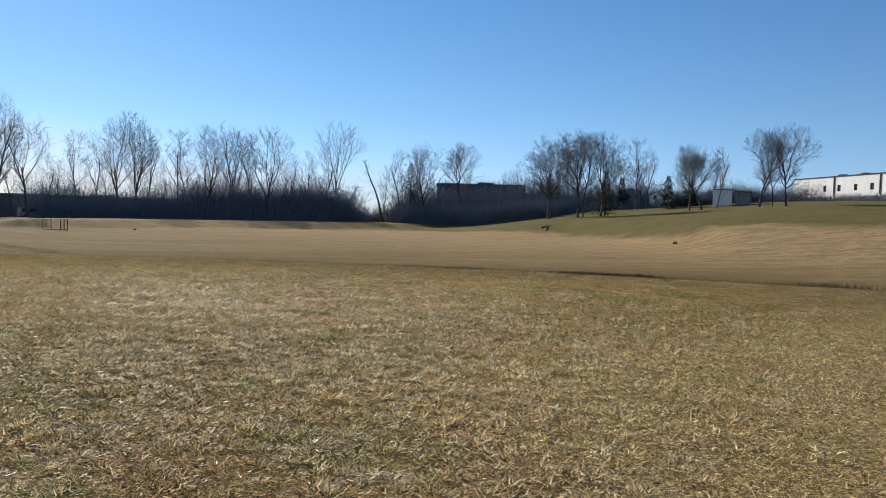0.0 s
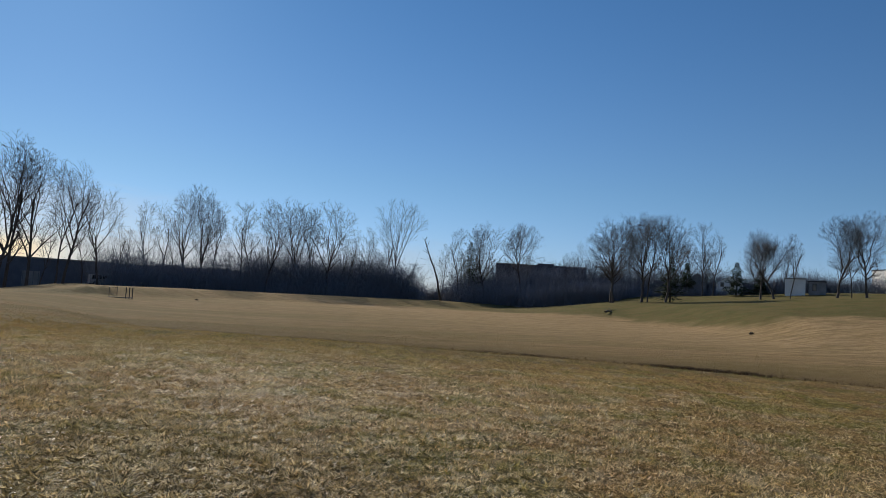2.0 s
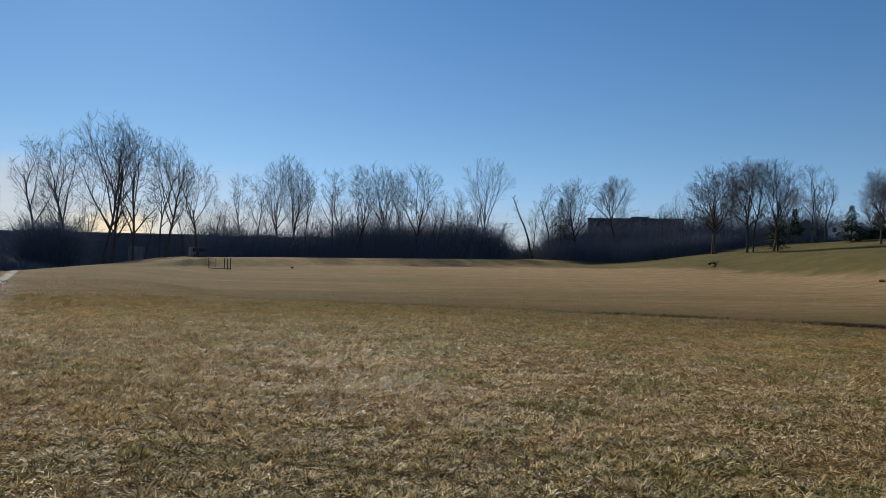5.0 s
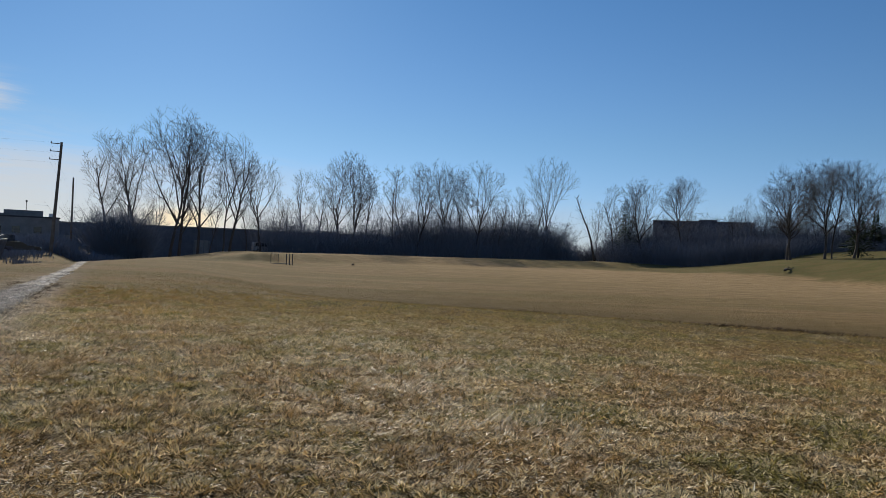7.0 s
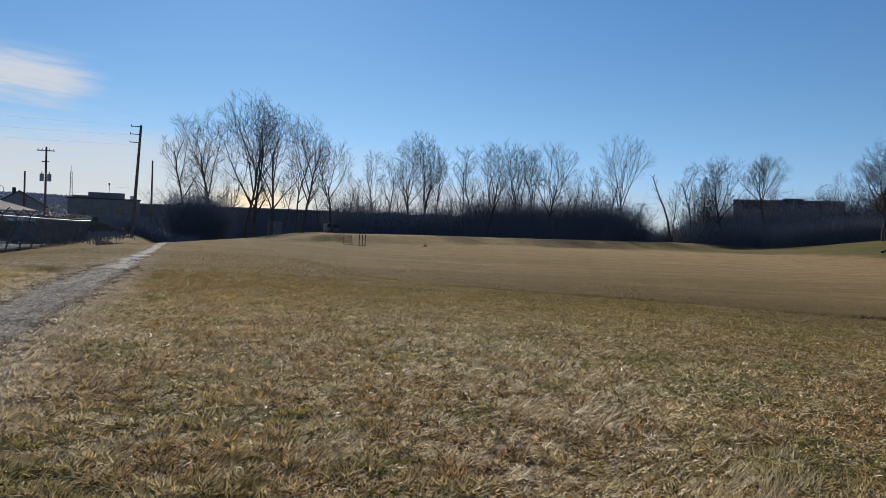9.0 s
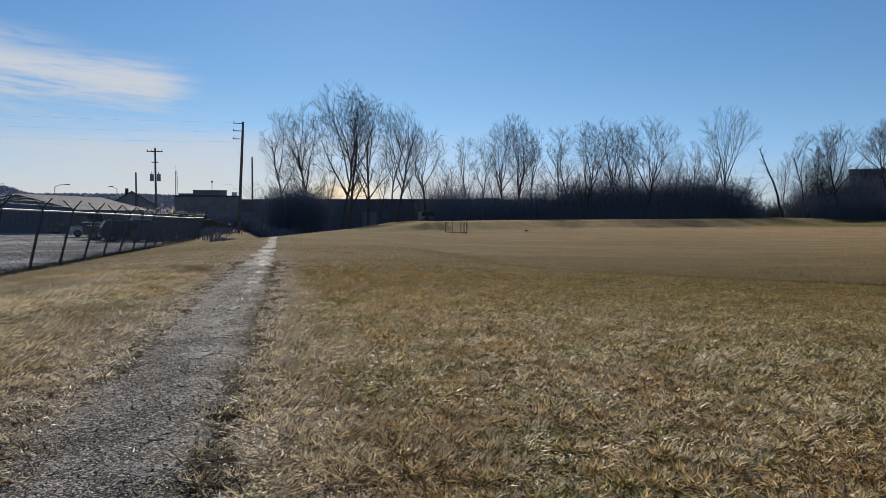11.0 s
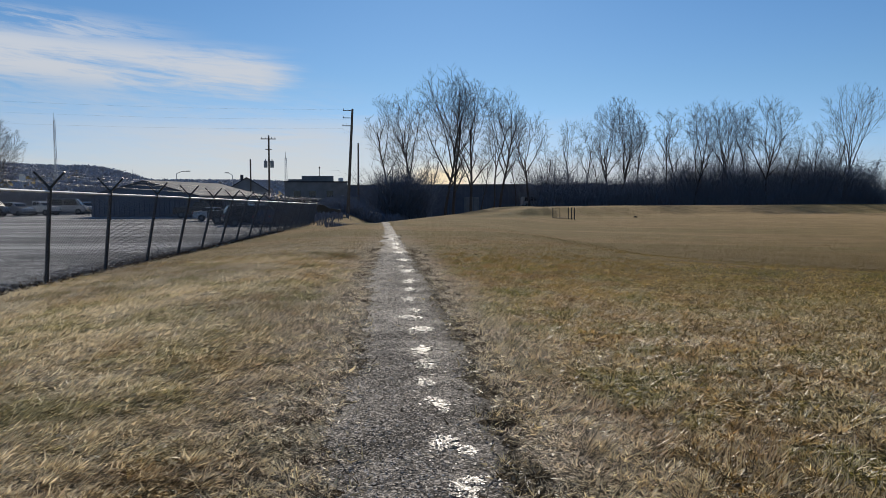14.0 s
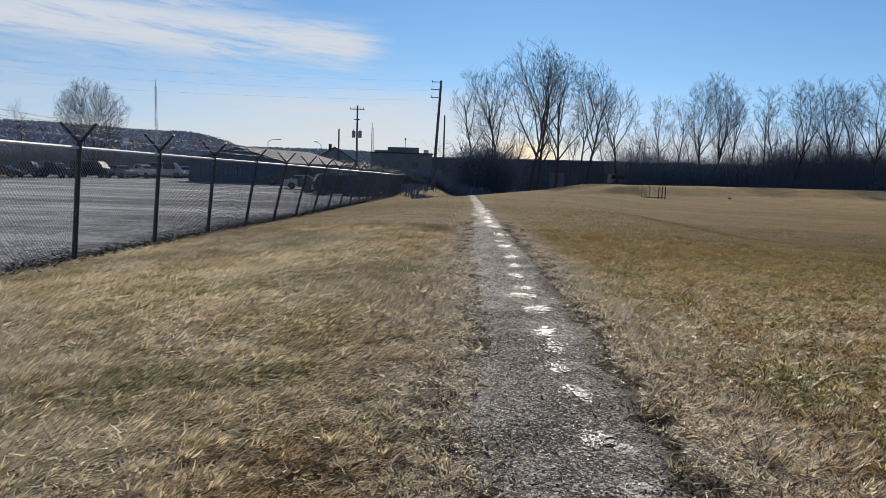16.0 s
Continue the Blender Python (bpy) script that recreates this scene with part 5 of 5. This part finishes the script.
# ---- wet path: puddles and stones ----
def puddle(x, y, sx, sy, seed):
    """A film of water with a ragged edge: many small pools run together, with the bed's stones between them."""
    rnd = random.Random(seed)
    z = max(ground(x + dx, y + dy) for dx in (-0.1, 0.1) for dy in (-sy / 2, sy / 2)) + 0.0110
    bm = bmesh.new()
    for k in range(150):
        far = math.sqrt(rnd.random()) * (0.9 if k < 110 else 1.6)
        way = rnd.uniform(0, 6.28)
        wob = 1 + 0.3 * math.sin(2 * way + seed) + 0.2 * math.sin(3 * way + 2 * seed)
        cx, cy = x + sx / 2 * far * wob * math.cos(way), y + sy / 2 * far * wob * math.sin(way)
        size, n = rnd.uniform(0.008, 0.021) * (1.25 if far < 0.7 else 0.7) * (1 + 0.05 * (y - 5)), 8
        top, foot = [], []
        for i in range(n):
            a = 2 * math.pi * i / n
            q = size * rnd.uniform(0.55, 1.3)
            px, py = cx + q * math.cos(a), cy + 1.3 * q * math.sin(a)
            top.append(bm.verts.new((px, py, z - 0.00008 * k)))
            foot.append(bm.verts.new((px, py, z - 0.03)))
        bm.faces.new(top)
        for i in range(n):
            j = (i + 1) % n
            bm.faces.new((top[i], foot[i], foot[j], top[j]))
    bmesh.ops.recalc_face_normals(bm, faces=bm.faces)
    ob = part("puddle", bm, WATER)
    tagged(ob, "shallow puddle shining on the wet gravel path", "puddle", "puddles on the path", "structure")


for i, (x, y, sx, sy) in enumerate([(0.86, 7.35, 0.14, 0.30), (0.80, 7.98, 0.12, 0.34), (0.92, 7.85, 0.06, 0.16), (0.83, 8.75, 0.11, 0.34), (0.76, 9.30, 0.10, 0.22), (0.79, 9.85, 0.15, 0.35), (0.78, 10.4, 0.13, 0.42), (0.80, 11.5, 0.16, 0.5), (0.70, 12.3, 0.20, 0.5), (0.80, 12.9, 0.12, 0.4), (0.78, 14.0, 0.13, 0.5), (0.84, 15.2, 0.12, 0.4), (0.85, 16.4, 0.15, 0.6), (0.84, 18.4, 0.20, 0.8), (0.76, 19.5, 0.14, 0.5), (0.85, 21.5, 0.16, 0.9), (0.80, 24.2, 0.18, 1.2), (0.74, 26.8, 0.20, 1.3), (0.80, 29.5, 0.22, 1.6), (0.70, 33.0, 0.22, 1.8), (0.72, 37.0, 0.24, 2.2), (0.82, 6.3, 0.15, 0.5), (0.80, 5.0, 0.2, 0.6)]):
    puddle(x, y, sx * (1.3 if y < 9 else 1.75), sy, i)


def wet_film():
    """Small wet glints between the stones along the hollow of the path."""
    rnd = np.random.default_rng(88)
    n = 2600
    y = 4.6 + 32 * rnd.random(n) ** 1.3
    x = 0.79 + rnd.normal(0, 0.12, n)
    r = rnd.uniform(0.003, 0.011, n) * (1 + 0.03 * (y - 5))
    a = np.arange(6) * np.pi / 3
    ring = np.stack([np.cos(a), np.sin(a)], 1)[None] * r[:, None, None] * rnd.uniform(0.5, 1.3, (n, 6, 1))
    z = terrain(x, y) + 0.0125
    v = np.concatenate([np.stack([x, y], 1)[:, None] + ring, np.repeat(z[:, None, None], 6, 1)], 2).reshape(-1, 3)
    ob = new("wet_film", mesh_from("wet_film", v, np.arange(6 * n).reshape(-1, 6), WATER))
    tagged(ob, "thin water shining between the stones of the path", "water", kind="stuff")


wet_film()


def stones(name, xy, size, mat, label, sink=0.3, off=0.01):  # off: height of the bed over the land
    """Many small angular stones, each a squashed and twisted double pyramid."""
    rnd = np.random.default_rng(11 + len(xy))
    n = len(xy)
    c = np.stack([xy[:, 0], xy[:, 1], terrain(xy[:, 0], xy[:, 1]) + off + size * (0.5 - sink)], 1)
    unit = np.array([(1, 0, 0), (0, 1, 0), (-1, 0, 0), (0, -1, 0), (0, 0, 0.45), (0, 0, -0.5)], float)
    v = unit[None] * rnd.uniform(0.6, 1.3, (n, 6, 1)) * size[:, None, None] * rnd.uniform(0.7, 1.2, (n, 1, 3)) * 0.6
    a = rnd.random(n) * 6.283
    ca, sa = np.cos(a)[:, None], np.sin(a)[:, None]
    v = np.stack([v[..., 0] * ca - v[..., 1] * sa, v[..., 0] * sa + v[..., 1] * ca, v[..., 2]], -1) + c[:, None]
    tri = np.array([(0, 1, 4), (1, 2, 4), (2, 3, 4), (3, 0, 4), (2, 1, 5), (0, 3, 5)])
    f = (tri[None] + (np.arange(n) * 6)[:, None, None]).reshape(-1, 3)
    ob = new(name, mesh_from(name, v.reshape(-1, 3), f, mat))
    return tagged(ob, label, "gravel", kind="stuff")


rnd = np.random.default_rng(3)
n = 56000
sy = 4.2 + 20 * rnd.random(n) ** 2.0
edge = np.array([path_edges(v) for v in sy])
across = rnd.normal(0.5, 0.29, n)
across = np.where(np.abs(across - 0.5) > 0.58, rnd.random(n), across)
sx_ = edge[:, 0] + (edge[:, 1] - edge[:, 0]) * across
bed = 0.016 * np.clip(np.sin(np.clip(across, 0, 1) * np.pi), 0, 1) ** 0.6 - 0.003
stones("path_gravel", np.stack([sx_, sy], 1), (0.0045 + 0.0095 * rnd.random(n) ** 2) * (1 + 0.035 * (sy - 4)), STONES, "small grey and brown stones of the wet path", 0.2, bed)
n = 9000
sy = 9 + 40 * rnd.random(n)
sx_ = -6.75 + rnd.normal(0, 0.28, n) - 0.35 * rnd.random(n)
stones("fence_gravel", np.stack([sx_, sy], 1), rnd.uniform(0.03, 0.09, n), LOT, "coarse dark gravel along the foot of the fence", 0.2)
n = 30000
sy = 9 + 42 * rnd.random(n) ** 1.5
sx_ = -7.1 - 22 * rnd.random(n) ** 1.7
stones("lot_stones", np.stack([sx_, sy], 1), rnd.uniform(0.03, 0.085, n), LOT, "loose grey gravel of the lot", 0.3, 0.02)


def leaf_litter():
    rnd = np.random.default_rng(21)
    n = 7000
    y = 9 + 42 * rnd.random(n)
    x = -6.45 + rnd.normal(0, 0.22, n)
    c = np.stack([x, y, terrain(x, y) + rnd.uniform(0.02, 0.07, n)], 1)
    u = rnd.normal(0, 1, (n, 3)) * np.array([1, 1, 0.5])
    w = rnd.normal(0, 1, (n, 3)) * np.array([1, 1, 0.5])
    u, w = (q / np.linalg.norm(q, axis=1, keepdims=True) * rnd.uniform(0.02, 0.05, (n, 1)) for q in (u, w))
    v = np.stack([c - u, c - w * 0.6, c + u, c + w * 0.6], 1).reshape(-1, 3)
    ob = new("leaf_litter", mesh_from("leaf_litter", v, np.arange(4 * n).reshape(-1, 4), LEAVES))
    tagged(ob, "dark dead leaves drifted against the fence", "leaves", kind="stuff")


leaf_litter()


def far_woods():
    """The leafless wood on the ridge: thousands of thin upright trees, hazed by their base colour."""
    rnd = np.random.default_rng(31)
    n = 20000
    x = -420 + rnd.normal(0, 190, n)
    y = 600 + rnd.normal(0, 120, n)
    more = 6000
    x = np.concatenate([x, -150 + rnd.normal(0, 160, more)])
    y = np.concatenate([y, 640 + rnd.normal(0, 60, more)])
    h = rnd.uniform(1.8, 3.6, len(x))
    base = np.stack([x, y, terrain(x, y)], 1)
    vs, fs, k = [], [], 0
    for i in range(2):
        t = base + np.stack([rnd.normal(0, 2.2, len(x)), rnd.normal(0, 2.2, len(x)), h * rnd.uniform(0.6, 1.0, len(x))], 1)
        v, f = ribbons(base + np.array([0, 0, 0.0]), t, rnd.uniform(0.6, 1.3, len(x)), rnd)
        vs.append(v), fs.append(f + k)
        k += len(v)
    ob = new("far_woods", mesh_from("far_woods", np.concatenate(vs), np.concatenate(fs), HAZED_WOODS))
    tagged(ob, "leafless woods on the distant ridge, coloured blue-grey for haze", "woods", kind="stuff")


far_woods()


# ---- the grass itself ----
def scatter(ix, iy, k):
    """A chance between 0 and 1 for each cell of a grid."""
    v = np.sin(ix * 127.1 + iy * 311.7 + k * 74.7) * 43758.5453
    return v - np.floor(v)


def hummock(x, y, cell):
    """1 in the middle of the tuft of a jittered grid, falling off to 0 between tufts; and the way down from its middle."""
    best = np.zeros_like(x)
    way = np.zeros_like(x)
    ix, iy = np.floor(x / cell), np.floor(y / cell)
    for dx in (-1, 0, 1):
        for dy in (-1, 0, 1):
            jx, jy = ix + dx, iy + dy
            cx, cy = (jx + scatter(jx, jy, 1)) * cell, (jy + scatter(jx, jy, 2)) * cell
            big = cell * (0.35 + 0.55 * scatter(jx, jy, 3))
            h = np.exp(-((x - cx) ** 2 + (y - cy) ** 2) / big**2) * (0.45 + 0.55 * scatter(jx, jy, 4))
            way = np.where(h > best, np.arctan2(y - cy, x - cx), way)
            best = np.maximum(best, h)
    return best, way


def wind(x, y):
    """The way in which long grass lies."""
    return 0.35 + 0.55 * np.sin(x * 0.9 + 1.7 * np.sin(y * 0.6))


def blades(n, near, far, fade, seed, length, width, cell, name):
    """Short grass in tufts, thinner and shorter in the hollows between them."""
    rnd = np.random.default_rng(seed)
    s = np.where(rnd.random(n) < 0.45, rnd.uniform(0.72, 1.0, n), rnd.uniform(0, 0.72, n))
    ex, ey = 1.3 * (1 - s) + 2.0 * np.sin(s * np.pi), -7.8 + 12.2 * s
    d = near + (far - near) * rnd.beta(1.0, fade, n)
    late = s > 0.72
    a = np.radians(np.where(late, rnd.uniform(-38, 48, n), rnd.uniform(2, 76, n)))
    x, y = ex + d * np.sin(a), ey + d * np.cos(a)
    lo = np.array([path_edges(v)[0] for v in np.linspace(-15, 70, 1701)])
    hi = np.array([path_edges(v)[1] for v in np.linspace(-15, 70, 1701)])
    i = np.clip(((y + 15) * 20).astype(int), 0, 1700)
    inside = np.minimum(x - lo[i], hi[i] - x)
    bare = np.exp(-(((inside + 0.1) / 0.16) ** 2)) * 0.22
    keep = ((inside < rnd.normal(0.0, 0.12, n)) & (rnd.random(n) > bare)) | (rnd.random(n) < 0.004)
    keep &= (x > -6.55 + rnd.normal(0, 0.12, n)) & (y > -6.5)
    x, y, d = x[keep], y[keep], d[keep]
    hump, down = hummock(x, y, cell)
    patch, _ = hummock(x, y, cell * 3.3)
    keep = rnd.random(len(x)) < (0.14 + 1.05 * hump) * (1 - step(0.3, -0.9, x) * 0.6 * (1 - step(0.05, 0.3, patch)))
    x, y, d, hump, down, patch = (q[keep] for q in (x, y, d, hump, down, patch))
    n = len(x)
    wild = 0.55 + 0.45 * step(0.5, -1.5, x)
    head = np.where(rnd.random(n) < 0.6, down + rnd.normal(0, 0.8, n), 6.283 * rnd.random(n))
    combed = step(0.3, -0.9, x)
    head = np.where(rnd.random(n) < combed * 0.85, wind(x, y) + rnd.normal(0, 0.5, n), head)
    lift = np.clip(rnd.normal(0.28, 0.26, n) + 0.55 * (hump - 0.4) + 0.12 * combed, 0.03, 1.25)
    size = rnd.uniform(0.45, 1.4, n) * length * (0.55 + 0.75 * hump) * (0.75 + 0.5 * patch)
    base = np.stack([x, y, terrain(x, y) - 0.004 + length * wild * (0.75 * hump + 0.4 * patch)], 1)
    tip = base + np.stack([np.cos(head) * np.cos(lift), np.sin(head) * np.cos(lift), np.sin(lift)], 1) * size[:, None]
    across = np.stack([-np.sin(head), np.cos(head), rnd.normal(0, 0.5, n)], 1) * (width * rnd.uniform(0.5, 1.3, n) ** 1.5 * (1 + 0.065 * d))[:, None]
    verts = np.stack([base - across, base + across, tip], 1).reshape(-1, 3)
    ob = new(name, mesh_from(name, verts, np.arange(3 * n).reshape(-1, 3), BLADES))
    return tagged(ob, "short dry straw-coloured grass with green blades", "grass", kind="stuff")


blades(1250000, 2.4, 20.0, 1.9, 51, 0.056, 0.0032, 0.15, "grass")
blades(330000, 8.0, 60.0, 2.2, 52, 0.058, 0.0030, 0.30, "grass")


def long_grass():
    """Longer, wind-laid straw in overlapping tufts on the fence side of the path."""
    rnd = np.random.default_rng(57)
    k, each = 11000, 36
    cy = 4.8 + 20 * rnd.random(k) ** 1.7 - np.abs(rnd.normal(0, 1.2, k))
    cx = -0.1 - 6.1 * rnd.random(k) ** 0.8
    side = rnd.random(k) < 0.16
    cx = np.where(side, 1.5 + 5.5 * rnd.random(k) ** 1.3, cx)
    lie = wind(cx, cy) + rnd.normal(0, 0.3, k)
    tall = rnd.uniform(0.07, 0.20, k) * (0.6 + 0.6 * np.clip(np.sin(cx * 2.1 + 1.3 * np.sin(cy * 1.7)) * np.sin(cy * 1.9 + cx), 0, 1))
    n = k * each
    r = np.repeat(rnd.uniform(0.02, 0.055, k), each)
    x, y = np.repeat(cx, each) + r * rnd.normal(0, 1, n), np.repeat(cy, each) + r * rnd.normal(0, 1, n)
    head = np.repeat(lie, each) + rnd.normal(0, 0.35, n)
    lift = np.clip(rnd.normal(0.42, 0.24, n), 0.03, 1.2)
    size = np.repeat(tall, each) * rnd.uniform(0.5, 1.3, n)
    base = np.stack([x, y, terrain(x, y) + 0.004], 1)
    tip = base + np.stack([np.cos(head) * np.cos(lift), np.sin(head) * np.cos(lift), np.sin(lift)], 1) * size[:, None]
    across = np.stack([-np.sin(head), np.cos(head), rnd.normal(0, 0.4, n)], 1) * (rnd.uniform(0.0012, 0.0030, n) * (1 + 0.07 * (y - 4)))[:, None]
    verts = np.stack([base - across, base + across, tip], 1).reshape(-1, 3)
    ob = new("long_grass", mesh_from("long_grass", verts, np.arange(3 * n).reshape(-1, 3), BLADES))
    tagged(ob, "longer wind-laid straw grass in pale tufts", "grass", kind="stuff")


long_grass()


def tussocks():
    """Small dark clumps of dead stems on the margins of the path and in the lawn."""
    rnd = np.random.default_rng(71)
    k, each = 520, 26
    cy = 5 + 22 * rnd.random(k) ** 1.4
    side = np.where(rnd.random(k) < 0.5, -1, 1)
    edges = np.array([path_edges(v) for v in cy])
    out = np.abs(rnd.normal(0, 0.16, k)) + np.where(rnd.random(k) < 0.12, rnd.uniform(0, 2.5, k), 0)
    cx = np.where(side > 0, edges[:, 1] + 0.05 + out, edges[:, 0] - 0.05 - out)
    r = rnd.uniform(0.02, 0.07, k)
    x = np.repeat(cx, each) + np.repeat(r, each) * rnd.normal(0, 1, k * each)
    y = np.repeat(cy, each) + np.repeat(r, each) * rnd.normal(0, 1, k * each)
    base = np.stack([x, y, terrain(x, y)], 1)
    tip = base + np.stack([rnd.normal(0, 0.025, k * each), rnd.normal(0, 0.025, k * each), rnd.uniform(0.008, 0.035, k * each)], 1)
    v, f = ribbons(base, tip, rnd.uniform(0.0015, 0.003, k * each), rnd)
    ob = new("grass_tussocks", mesh_from("grass_tussocks", v, f, LEAVES))
    tagged(ob, "small dark clumps of dead grass beside the path", "grass", kind="stuff")


tussocks()


def drain_grass():
    """Longer brown grass standing in the shallow drain."""
    rnd = np.random.default_rng(61)
    n = 52000
    x = rnd.uniform(7, 48, n)
    y = 18.9 - 0.85 * (x - 12) - 0.02 * (x - 12) ** 2 - 1.1 + np.abs(rnd.normal(0, 0.35, n)) + step(18, 30, x) * rnd.uniform(0, 1.3, n)
    keep = rnd.random(n) < step(9, 24, x) * (0.10 + 0.9 * np.clip(1.6 * np.sin(x * 1.1 + 0.5 * np.sin(x * 2.7)) * np.sin(x * 0.43 + 1), 0, 1))
    x, y = x[keep], y[keep]
    n = len(x)
    base = np.stack([x, y, terrain(x, y) - 0.01], 1)
    tip = base + np.stack([rnd.normal(0, 0.07, n), rnd.normal(0, 0.07, n), rnd.uniform(0.03, 0.12, n) * (1 + 1.1 * step(18, 32, x))], 1)
    v, f = ribbons(base, tip, rnd.uniform(0.004, 0.009, n), rnd)
    ob = new("drain_grass", mesh_from("drain_grass", v, f, LEAVES))
    tagged(ob, "longer dull brown grass along a shallow drain", "grass", kind="stuff")


drain_grass()
